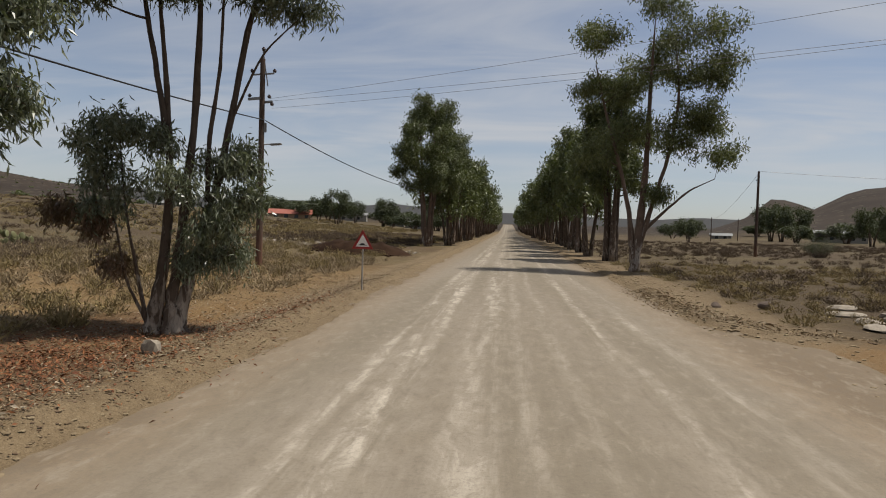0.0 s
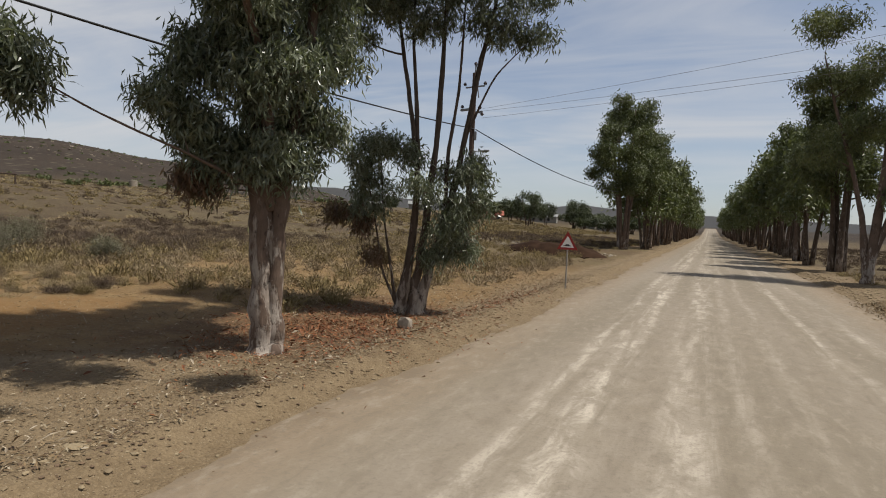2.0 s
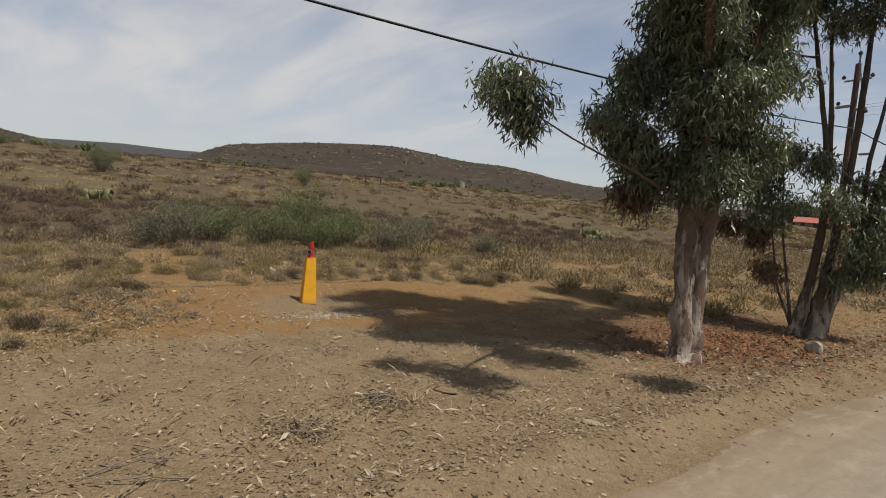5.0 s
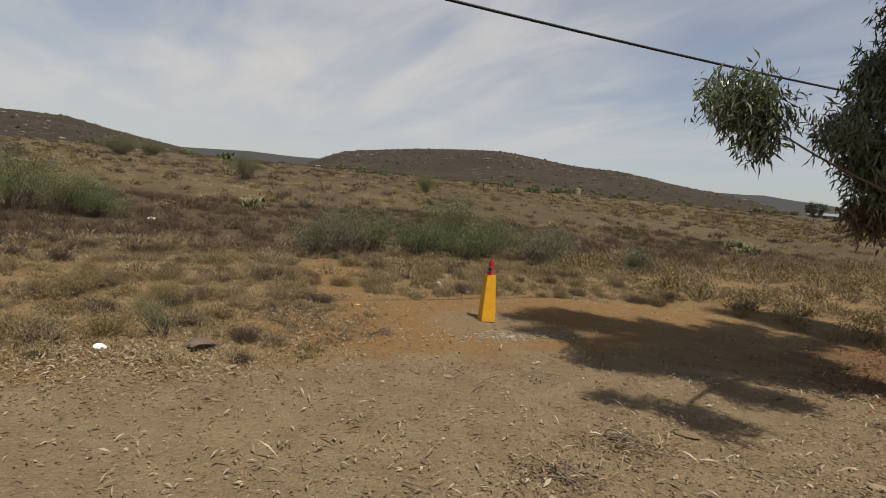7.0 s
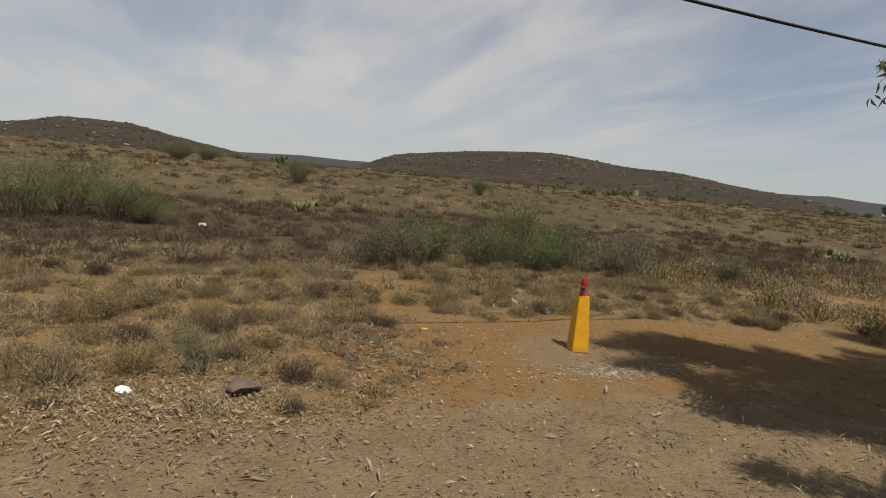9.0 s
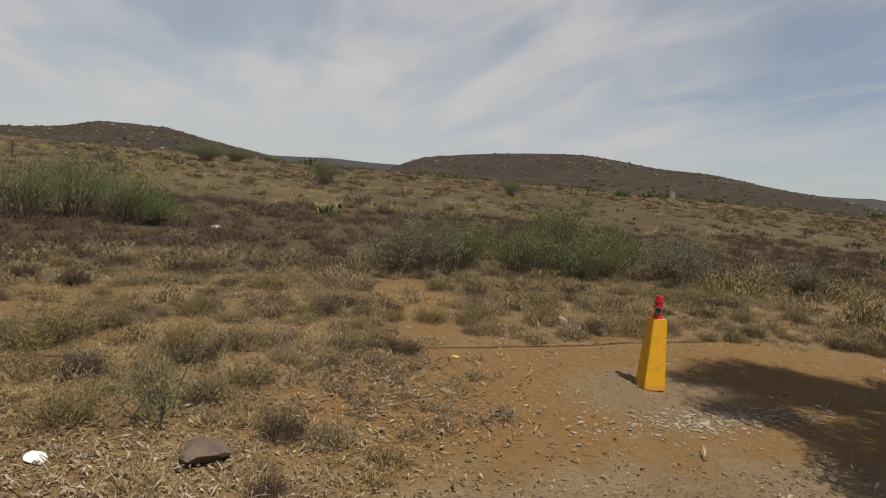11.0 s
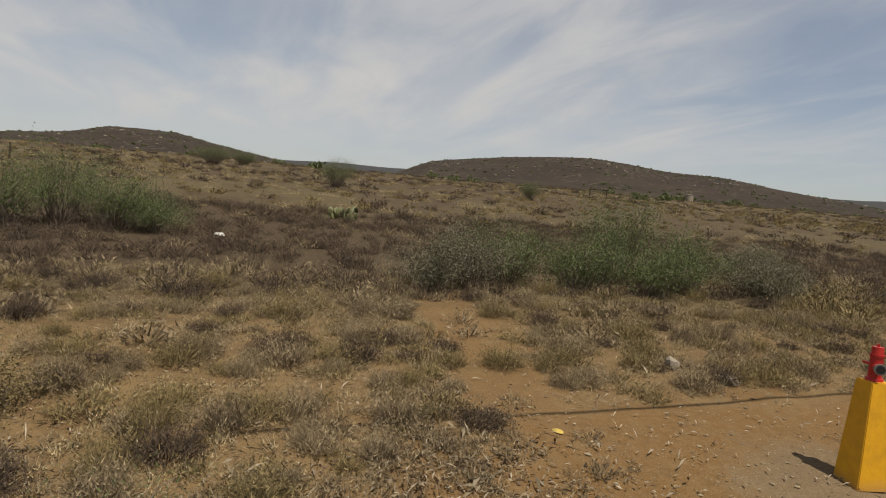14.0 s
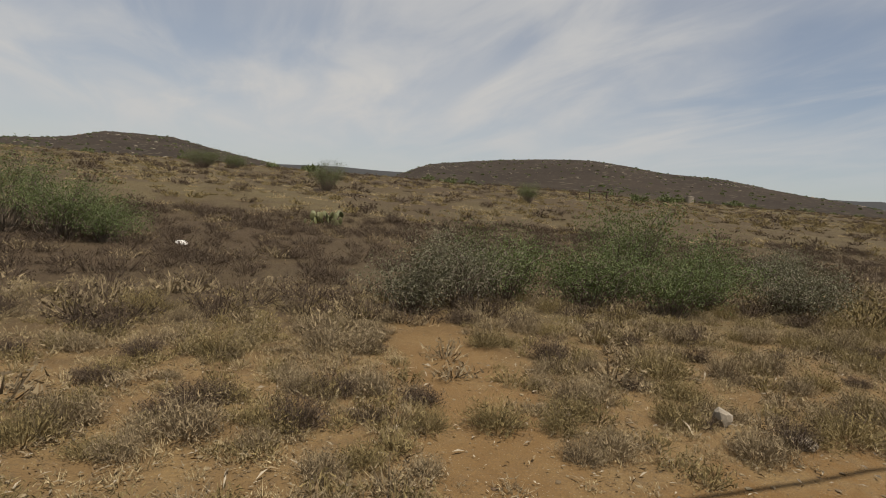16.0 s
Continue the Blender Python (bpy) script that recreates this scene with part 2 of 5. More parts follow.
def road_material(net):
    pos = net.n("ShaderNodeNewGeometry").outputs["Position"]
    s = net.n("ShaderNodeSeparateXYZ", {0: pos})
    x, y = s.outputs[0], s.outputs[1]
    flatp = net.n("ShaderNodeCombineXYZ", {0: x, 1: y})
    along = net.noise(net.map(flatp, (2.6, 0.16, 1)), 1.0, 7, 0.62, 0.4)
    along2 = net.noise(net.map(flatp, (0.9, 0.05, 1)), 1.0, 4, 0.5)
    fine = net.noise(flatp, 18.0, 7, 0.7)
    grit = net.n("ShaderNodeTexVoronoi", {"Vector": flatp, "Scale": 38.0, "Randomness": 1.0})
    patch = net.noise(flatp, 1.3, 6, 0.62)
    base = net.mix(net.ramp(along2, 0.35, 0.65), (0.149, 0.124, 0.090), (0.182, 0.153, 0.116))
    base = net.mix(net.ramp(patch, 0.4, 0.7, 0.0, 0.5), base, (0.173, 0.143, 0.103))
    wander = net.math("ADD", x, net.math("MULTIPLY", net.math("SUBTRACT", net.noise(net.map(flatp, (0.0, 0.06, 1)), 1.0, 3), 0.5), 1.2))
    tracks = 0.0
    for cx, wd, amount in ((-2.35, 0.20, 0.75), (-1.80, 0.36, 1.0), (-0.60, 0.42, 0.75), (0.065, 0.173, 0.45), (0.75, 0.16, 0.4), (1.85, 0.24, 0.75), (2.9, 0.22, 0.55)):
        d = net.math("ABSOLUTE", net.math("SUBTRACT", wander, cx))
        tracks = net.math("MAXIMUM", tracks, net.ramp(d, 0.0, wd * 1.5, amount, 0.0))
    pale = net.math("MULTIPLY", tracks, net.ramp(along, 0.38, 0.6))
    broken = net.ramp(net.noise(net.map(flatp, (2.5, 1.1, 1)), 1.0, 7, 0.68, 0.8), 0.42, 0.62)
    pale = net.math("MULTIPLY", pale, net.math("ADD", 0.25, net.math("MULTIPLY", broken, 0.75)))
    col = net.mix(pale, base, (0.365, 0.322, 0.260))
    edge = net.math("ABSOLUTE", net.math("ADD", x, net.math("MULTIPLY", net.math("SUBTRACT", patch, 0.5), 1.3)))
    col = net.mix(net.ramp(edge, 3.0, 4.3, 0.0, 0.75), col, (0.176, 0.133, 0.088))
    col = net.mix(net.ramp(net.math("ADD", edge, net.math("MULTIPLY", fine, 0.5)), 4.3, 4.85, 0.0, 0.85), col, (0.129, 0.096, 0.062))
    mid = net.noise(net.map(flatp, (3.0, 1.2, 1)), 1.6, 7, 0.7, 0.5)
    col = net.mix(net.ramp(mid, 0.5, 0.68, 0.0, 0.45), col, (0.242, 0.208, 0.161))
    col = net.mix(net.ramp(mid, 0.5, 0.34, 0.0, 0.4), col, (0.125, 0.101, 0.073))
    col = net.mix(net.ramp(fine, 0.48, 0.7, 0.0, 0.5), col, (0.121, 0.100, 0.076))
    dots = net.math("MULTIPLY", net.ramp(grit.outputs["Distance"], 0.05, 0.12, 1.0, 0.0), net.ramp(patch, 0.5, 0.6))
    col = net.mix(net.math("MULTIPLY", dots, 0.5), col, (0.074, 0.061, 0.046))
    h = net.math("ADD", net.math("MULTIPLY", along, 0.6), net.math("MULTIPLY", fine, 0.35))
    surface(net, col, 0.92, h, 0.45, 0.04, spec=0.2)


def bark_material(net, pale, dark, amount=0.5):
    pos = net.n("ShaderNodeNewGeometry").outputs["Position"]
    long = net.map(pos, (1.0, 1.0, 0.28))
    a = net.noise(long, 7.0, 6, 0.6, 0.5)
    b = net.noise(long, 26.0, 5, 0.6)
    c = net.noise(net.map(pos, (1, 1, 0.12)), 40.0, 3)
    z = net.n("ShaderNodeSeparateXYZ", {0: pos}).outputs[2]
    # peeling skins stay on higher up, the foot is pale and bare
    skin = net.ramp(net.math("ADD", a, net.math("MULTIPLY", net.ramp(z, 0.6, 3.2), 0.16)), 0.62 - 0.2 * amount, 0.72 - 0.2 * amount)
    col = net.mix(skin, pale, dark)
    col = net.mix(net.ramp(b, 0.5, 0.72, 0.0, 0.6), col, tuple(v * 0.55 for v in dark))
    spots = net.noise(net.map(pos, (1, 1, 0.45)), 13.0, 4, 0.6, 0.3)
    col = net.mix(net.ramp(spots, 0.60, 0.66, 0.0, 0.8), col, tuple(v * 0.4 for v in dark))
    col = net.mix(net.ramp(net.noise(pos, 3.0, 3), 0.42, 0.6, 0.0, 0.45), col, tuple(v * 1.5 for v in dark))
    h = net.math("ADD", net.math("MULTIPLY", skin, 0.6), net.math("ADD", net.math("MULTIPLY", b, 0.5), net.math("MULTIPLY", c, 0.3)))
    surface(net, col, 0.85, h, 0.7, 0.03, spec=0.2)


def rock_material(net):  # brown shale
    pos = net.n("ShaderNodeTexCoord").outputs["Object"]
    r = net.n("ShaderNodeObjectInfo").outputs["Random"]
    i = net.n("ShaderNodeNewGeometry").outputs["Random Per Island"]
    a = net.noise(pos, 12.0, 6, 0.65)
    col = net.mix(net.math("FRACT", net.math("ADD", r, i)), (0.113, 0.079, 0.045), (0.242, 0.190, 0.116))
    col = net.mix(net.ramp(a, 0.45, 0.7, 0.0, 0.5), col, (0.102, 0.077, 0.048))
    surface(net, col, 0.9, a, 0.5, 0.02, spec=0.2)


def litter_material(net):
    i = net.n("ShaderNodeNewGeometry").outputs["Random Per Island"]
    ramp = net.n("ShaderNodeValToRGB", {0: i})
    e = ramp.color_ramp.elements
    e[0].position, e[0].color = 0.0, (0.130, 0.086, 0.046, 1)
    e[1].position, e[1].color = 1.0, (0.284, 0.236, 0.158, 1)
    for p, c in ((0.3, (0.136, 0.088, 0.043, 1)), (0.6, (0.205, 0.149, 0.082, 1)), (0.8, (0.171, 0.138, 0.091, 1))):
        e.new(p).color = c
    surface(net, ramp.outputs[0], 0.8, spec=0.25)


def red_litter_material(net):
    i = net.n("ShaderNodeNewGeometry").outputs["Random Per Island"]
    col = net.mix(i, (0.085, 0.028, 0.012), (0.215, 0.090, 0.036))
    surface(net, col, 0.75, spec=0.25)


def wood_pole_material(net):
    pos = net.n("ShaderNodeNewGeometry").outputs["Position"]
    a = net.noise(net.map(pos, (1, 1, 0.06)), 45.0, 5, 0.6)
    z = net.n("ShaderNodeSeparateXYZ", {0: pos}).outputs[2]
    col = net.mix(net.ramp(a, 0.35, 0.65), (0.035, 0.025, 0.02), (0.09, 0.06, 0.045))
    col = net.mix(net.ramp(net.math("ADD", z, a), 1.2, 3.2, 0.6, 0.0), col, (0.14, 0.065, 0.04))
    surface(net, col, 0.85, a, 0.6, 0.02, spec=0.2)


def yellow_paint(net):
    pos = net.n("ShaderNodeTexCoord").outputs["Object"]
    a = net.noise(pos, 9.0, 6, 0.6)
    b = net.noise(pos, 60.0, 4)
    z = net.n("ShaderNodeSeparateXYZ", {0: pos}).outputs[2]
    col = net.mix(net.ramp(a, 0.35, 0.7), (0.56, 0.285, 0.010), (0.47, 0.235, 0.012))
    splash = net.ramp(net.math("ADD", z, net.math("MULTIPLY", a, 0.18)), 0.08, 0.2, 0.7, 0.0)
    col = net.mix(splash, col, (0.34, 0.19, 0.07))
    surface(net, col, 0.6, net.math("ADD", a, net.math("MULTIPLY", b, 0.4)), 0.35, 0.012, spec=0.3)


GROUND = material("dry_soil", ground_material)
ROAD = material("gravel_road", road_material)
BARK = material("pale_gum_bark", lambda n: bark_material(n, (0.285, 0.245, 0.205), (0.098, 0.068, 0.050), 0.80))
BARK_STEMS = material("grey_gum_bark", lambda n: bark_material(n, (0.30, 0.255, 0.21), (0.070, 0.052, 0.040), 0.9))
BARK_DARK = material("dark_gum_bark", lambda n: bark_material(n, (0.24, 0.195, 0.155), (0.07, 0.05, 0.036), 0.7))
PALE_STRIP = leafy("pale_bark_strip", (0.15, 0.115, 0.075), (0.36, 0.30, 0.215), 0.05, 0.7, (0.25, 0.18, 0.1))
TWIG = plain("twig_bark", (0.15, 0.115, 0.085), 0.9)
LEAF = leafy("gum_leaf", (0.036, 0.045, 0.025), (0.210, 0.226, 0.150), 0.28, 0.33)
LEAF_FAR = leafy("gum_leaf_sunlit", (0.030, 0.040, 0.013), (0.125, 0.140, 0.046), 0.2, 0.5)
LEAF_SHADE = leafy("dark_shade_leaf", (0.016, 0.022, 0.009), (0.060, 0.072, 0.027), 0.15, 0.6)
LEAF_SUN = leafy("gum_leaf_yellowish", (0.040, 0.050, 0.017), (0.165, 0.175, 0.062), 0.25, 0.5)
LEAF_RED = leafy("dying_gum_leaf", (0.06, 0.035, 0.022), (0.15, 0.085, 0.05), 0.2, 0.6)
DRY = (0.22, 0.15, 0.07)
SHRUB_GREY = leafy("grey_karoo_twigs", (0.075, 0.053, 0.030), (0.310, 0.238, 0.138), 0.1, 0.9, DRY)
SHRUB_BROWN = leafy("brown_karoo_twigs", (0.036, 0.023, 0.015), (0.092, 0.063, 0.038), 0.08, 0.9, DRY)
SHRUB_OLIVE = leafy("olive_karoo_twigs", (0.062, 0.047, 0.018), (0.265, 0.200, 0.085), 0.12, 0.9, DRY)
GREEN_BUSH = leafy("green_thornbush_leaf", (0.030, 0.040, 0.012), (0.148, 0.178, 0.062), 0.25, 0.7)
GREY_BUSH = leafy("grey_green_thornbush_leaf", (0.050, 0.044, 0.026), (0.190, 0.172, 0.110), 0.2, 0.7)
STRAW = leafy("straw", (0.185, 0.135, 0.064), (0.40, 0.32, 0.185), 0.12, 0.9, DRY)
OPUNTIA = leafy("prickly_pear_pad", (0.07, 0.075, 0.028), (0.15, 0.145, 0.06), 0.05, 0.6)
ROCK = material("field_stone", rock_material)
LITTER = material("dead_leaf_litter", litter_material)
RED_LITTER = material("red_bark_litter", red_litter_material)
POLE_WOOD = material("creosoted_pole", wood_pole_material)
YELLOW = material("yellow_paint", yellow_paint)
RED = plain("red_enamel", (0.42, 0.022, 0.016), 0.4, scale=25, vary=0.35)
BLACK = plain("black_rubber", (0.012, 0.012, 0.012), 0.5)
STEEL = plain("weathered_steel", (0.22, 0.21, 0.2), 0.5, 0.7)
GALV = plain("galvanised_post", (0.30, 0.28, 0.26), 0.55, 0.5)
INSULATOR = plain("brown_porcelain", (0.035, 0.02, 0.016), 0.25)
WHITE = plain("white_paint", (0.78, 0.76, 0.72), 0.6, vary=0.12)
DULL_WHITE = plain("dusty_whitewash", (0.22, 0.205, 0.18), 0.8, vary=0.2)
SIGN_RED = plain("sign_red", (0.30, 0.028, 0.024), 0.4, vary=0.2)
SIGN_BLACK = plain("sign_black", (0.02, 0.02, 0.02), 0.4)
ROOF_RED = plain("red_roof", (0.27, 0.085, 0.055), 0.6, scale=2)
ROOF_GREY = plain("grey_sheet_roof", (0.20, 0.20, 0.19), 0.5, scale=2)
GLASS_DARK = plain("dark_window", (0.03, 0.035, 0.04), 0.1, vary=0.1)
DARK_SLAB = plain("dark_brown_slab", (0.115, 0.082, 0.060), 0.9, scale=14, vary=0.45)
DARK_SOIL = plain("dark_red_spoil", (0.032, 0.018, 0.011), 0.98, scale=1.5, vary=0.5, spec=0.05)
PALE_STONE = plain("pale_stone", (0.255, 0.215, 0.165), 0.9, scale=20, vary=0.35)
CRUMB = plain("crumbled_soil", (0.12, 0.078, 0.045), 0.95, scale=14, vary=0.4)
YELLOW_LITTER = plain("yellow_plastic", (0.42, 0.30, 0.06), 0.5, vary=0.1)


# ---- mesh helpers ----
rng = np.random.default_rng(7)


class Geo:
    """Gathers vertices and faces with numpy."""

    def __init__(self):
        self.v, self.f, self.n = [], [], 0

    def add(self, verts, faces):
        verts = np.asarray(verts, float)
        self.v.append(verts)
        self.f += [tuple(int(i) + self.n for i in q) for q in faces]
        self.n += len(verts)

    def quads(self, verts):
        """verts: (n, 4, 3)"""
        k = len(verts)
        idx = np.arange(k * 4).reshape(k, 4) + self.n
        self.v.append(np.asarray(verts, float).reshape(-1, 3))
        self.f += [tuple(q) for q in idx.tolist()]
        self.n += 4 * k

    def tris(self, verts):
        """verts: (n, 3, 3)"""
        k = len(verts)
        idx = np.arange(k * 3).reshape(k, 3) + self.n
        self.v.append(np.asarray(verts, float).reshape(-1, 3))
        self.f += [tuple(q) for q in idx.tolist()]
        self.n += 3 * k

    def tube(self, pts, radii, sides=7, cap=True):
        pts = np.asarray(pts, float)
        k = len(pts)
        tang = np.gradient(pts, axis=0)
        tang /= np.linalg.norm(tang, axis=1)[:, None] + 1e-9
        ref = np.array([1.0, 0.13, 0.0]) if abs(tang[0][0]) < 0.8 else np.array([0.0, 1.0, 0.1])
        rings = []
        for p, d, rad in zip(pts, tang, radii):
            a = ref - d * (ref @ d)
            a /= np.linalg.norm(a)
            b = np.cross(d, a)
            th = np.linspace(0, 2 * np.pi, sides, endpoint=False)
            rings.append(p + rad * (np.cos(th)[:, None] * a + np.sin(th)[:, None] * b))
        faces = []
        for i in range(k - 1):
            for j in range(sides):
                j2 = (j + 1) % sides
                faces.append((i * sides + j, i * sides + j2, (i + 1) * sides + j2, (i + 1) * sides + j))
        if cap:
            faces.append(tuple(range((k - 1) * sides, k * sides)))
            faces.append(tuple(reversed(range(sides))))
        self.add(np.concatenate(rings), faces)

    def mesh(self, name, mat, smooth=False):
        me = bpy.data.meshes.new(name)
        me.from_pydata(np.concatenate(self.v) if self.v else [], [], self.f)
        me.materials.append(mat)
        if smooth:
            me.polygons.foreach_set("use_smooth", np.ones(len(me.polygons), bool))
        me.update()
        return me


def link(name, me, parent=None, label=""):
    ob = new(name, me)
    if parent is not None:
        ob.parent = parent
    if label:
        ob["label"] = label
    return ob


def geo_part(name, g, mat, parent=None, label="", smooth=False):
    return link(name, g.mesh(name, mat, smooth), parent, label)


def part(name, bm, mat, parent=None, label="", smooth=False):
    me = bpy.data.meshes.new(name)
    bm.to_mesh(me)
    bm.free()
    me.materials.append(mat)
    if smooth:
        me.polygons.foreach_set("use_smooth", np.ones(len(me.polygons), bool))
    return link(name, me, parent, label)


def empty(name, x, y, z, rz=0.0):
    ob = new(name)
    ob.empty_display_size = 0.2
    ob.matrix_basis = pose(x, y, z, 0, 0, rz)
    return ob


def box(bm, size, m, bevel=0.0):
    made = bmesh.ops.create_cube(bm, size=1.0, matrix=m @ Matrix.Diagonal((*size, 1)))
    if bevel:
        edges = {e for v in made["verts"] for e in v.link_edges}
        bmesh.ops.bevel(bm, geom=list(edges), offset=bevel, segments=2, affect="EDGES")


def cyl(bm, r1, r2, depth, m, seg=16):
    bmesh.ops.create_cone(bm, cap_ends=True, segments=seg, radius1=r1, radius2=r2, depth=depth, matrix=m)


# ---- the lie of the land ----
CROSS_X = (-600, -150, -100, -57, -34, -28, -16, -12, -7, -5.2, -4.7, 0, 4.7, 6, 12, 60, 400)
CROSS_Z = (10, 8.0, 6, 3, 1.15, .85, .5, .22, .12, .1, 0, .05, 0, .12, .2, .5, 1)
# skyline of the near ridges: bearing west of north, height angle
NEAR_AZ = (-110, -70, -45, -33, -28.5, -25.8, -24.3, -22.9, -21.0, -18.5, 30, 34, 38, 40.6, 45.6, 48, 51.4, 54, 57, 60, 65, 70, 72, 73.6, 76, 84, 86.5, 91, 94.5, 97, 99.5, 102, 104, 108, 130, 180)
NEAR_EL = (0.5, 1.8, 4.3, 4.6, 4.1, 2.6, 3.2, 3.6, 1.9, 0.9, 0.9, 2.2, 2.95, 3.2, 4.15, 4.3, 4.45, 4.9, 5.2, 5.1, 4.8, 4.2, 3.85, 3.2, 2.0, 2.2, 2.8, 3.5, 4.15, 4.1, 4.0, 3.3, 3.0, 2.5, 2.0, 0.8)
FAR_AZ = (-180, -60, -25, -17, -13, -3, 0, 6, 11, 14, 20, 27, 34, 60, 74, 80, 86, 95, 180)
FAR_EL = (1.0, 1.2, 1.7, 1.9, 1.7, 1.9, 2.0, 2.1, 2.65, 2.3, 2.6, 2.4, 3.1, 3.0, 3.15, 3.2, 2.85, 2.2, 1.0)


def lumps(x, y, s, seed):
    """A cheap smooth noise, -1 to 1."""
    a = np.sin(x * s + seed * 1.7 + 1.3 * np.sin(y * s * 0.7 + seed)) * np.sin(y * s * 1.1 + seed * 0.6 + 1.1 * np.sin(x * s * 0.9 - seed))
    b = np.sin(x * s * 2.3 - seed + 0.9 * np.sin(y * s * 1.9)) * np.sin(y * s * 2.1 + seed * 2.2)
    return 0.65 * a + 0.35 * b


def land(x, y):
    x, y = np.asarray(x, float), np.asarray(y, float)
    z = np.interp(x, CROSS_X, CROSS_Z) + 0.008 * np.clip(y, -80, 600)
    off = np.clip((np.abs(x) - 4.9) / 2.5, 0, 1)
    z = z + off * (0.035 * lumps(x, y, 1.1, 1) + 0.02 * lumps(x, y, 3.1, 2))
    z = z + np.clip((np.abs(x) - 20) / 40, 0, 1) * (0.35 * lumps(x, y, 0.09, 3) + 0.12 * lumps(x, y, 0.35, 4))
    # windrow left by the grader along both edges
    berm = np.exp(-((np.abs(x) - 5.12) / 0.36) ** 2) * (0.10 + 0.06 * lumps(x, y, 2.2, 5) + 0.02 * lumps(x, y, 7.0, 6))
    z = z + np.where((x > 0) & (y > 8.5) & (y < 14.5), 0.15, 1.0) * berm
    dx, dy = x + 5.0, y - 2.0
    r = np.hypot(dx, dy)
    az = np.degrees(np.arctan2(-dx, dy))
    rough = 1 + 0.015 * lumps(x, y, 0.03, 8)
    near = 900 + 60 * lumps(az * 8, az * 3, 0.02, 9)
    top = 2.3 + near * np.tan(np.radians(np.interp(az, NEAR_AZ, NEAR_EL))) * rough
    up = np.clip((r - 0.28 * near) / (0.72 * near), 0, 1)
    shape = np.where(r < near, up * up * (3 - 2 * up) * 0.55 + 0.45 * up, np.clip(1 - (r - near) / 700, 0, 1))
    z = np.where(shape > 0, z + (top - np.minimum(z, top)) * shape, z)
    far = 3000.0
    top2 = far * np.tan(np.radians(np.interp(az, FAR_AZ, FAR_EL)))
    up2 = np.clip((r - 1700) / 1300, 0, 1)
    z = np.maximum(z, top2 * np.where(r < far, up2 ** 1.5, 1.0) * (r > 1700))
    return z


def spaced(lo, hi, step, far, grow):
    mid = np.arange(lo, hi + 1e-6, step)
    out = [step * 1.2]
    while sum(out) < far:
        out.append(out[-1] * grow)
    outer = np.cumsum(out)
    return np.concatenate([(lo - outer)[::-1], mid, hi + outer])


def sheet(name, xs, ys, mat, lift=0.0):
    gx, gy = np.meshgrid(xs, ys)
    z = land(gx, gy) + lift
    v = np.stack([gx, gy, z], -1).reshape(-1, 3)
    ny, nx = gx.shape
    i = np.arange(nx * ny).reshape(ny, nx)
    f = np.stack([i[:-1, :-1], i[:-1, 1:], i[1:, 1:], i[1:, :-1]], -1).reshape(-1, 4)
    me = bpy.data.meshes.new(name)
    me.from_pydata(v, [], f.tolist())
    me.materials.append(mat)
    me.polygons.foreach_set("use_smooth", np.ones(len(me.polygons), bool))
    me.update()
    return new(name, me)


GRID_X, GRID_Y = spaced(-24, 9, 0.19, 4300, 1.05), spaced(-9, 24, 0.22, 4300, 1.05)


def settled(x, y):
    """Height of the ground sheet itself, whose far cells are wide."""
    i = np.clip(np.searchsorted(GRID_X, x) - 1, 0, len(GRID_X) - 2)
    j = np.clip(np.searchsorted(GRID_Y, y) - 1, 0, len(GRID_Y) - 2)
    u = (x - GRID_X[i]) / (GRID_X[i + 1] - GRID_X[i])
    v = (y - GRID_Y[j]) / (GRID_Y[j + 1] - GRID_Y[j])
    low = land(GRID_X[i], GRID_Y[j]) * (1 - u) + land(GRID_X[i + 1], GRID_Y[j]) * u
    high = land(GRID_X[i], GRID_Y[j + 1]) * (1 - u) + land(GRID_X[i + 1], GRID_Y[j + 1]) * u
    return low * (1 - v) + high * v


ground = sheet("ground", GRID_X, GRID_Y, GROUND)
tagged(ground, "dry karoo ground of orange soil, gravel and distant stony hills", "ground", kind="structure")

# the graded road lies on it, with a wavering edge
ys = np.concatenate([np.arange(-60, 40, 0.25), np.arange(40, 120, 1.0), np.arange(120, 620, 5.0)])
us = np.linspace(-1, 1, 41)
left_edge = -4.62 + 0.16 * lumps(ys, ys * 0.3, 0.9, 3) + 0.07 * lumps(ys, ys, 3.3, 4)
right_edge = 4.72 + 0.18 * lumps(ys, ys * 0.4, 0.8, 7) + 0.07 * lumps(ys, ys, 3.0, 9) + 1.5 * np.exp(-((ys - 11.5) / 2.6) ** 2)
gx = left_edge[:, None] + (us + 1)[None] / 2 * (right_edge - left_edge)[:, None]
gy = np.repeat(ys[:, None], len(us), 1)
gz = land(gx, gy) + 0.018 * np.clip((1 - np.abs(us)) / 0.10 - .35, -0.6, 1)[None] + 0.012 * lumps(gx * 3, gy * 0.3, 1.3, 2)
g = Geo()
i = np.arange(gx.size).reshape(gx.shape)
g.add(np.stack([gx, gy, gz], -1).reshape(-1, 3), np.stack([i[:-1, :-1], i[:-1, 1:], i[1:, 1:], i[1:, :-1]], -1).reshape(-1, 4).tolist())
road = geo_part("road", g, ROAD, smooth=True)
tagged(road, "pale dusty gravel road with wheel tracks", "road", kind="structure")


# ---- trees ----
def bezier(a, b, sag, n=5):
    a, b = np.asarray(a, float), np.asarray(b, float)
    t = np.linspace(0, 1, n)[:, None]
    return a + (b - a) * t + np.asarray(sag, float) * (4 * t * (1 - t))


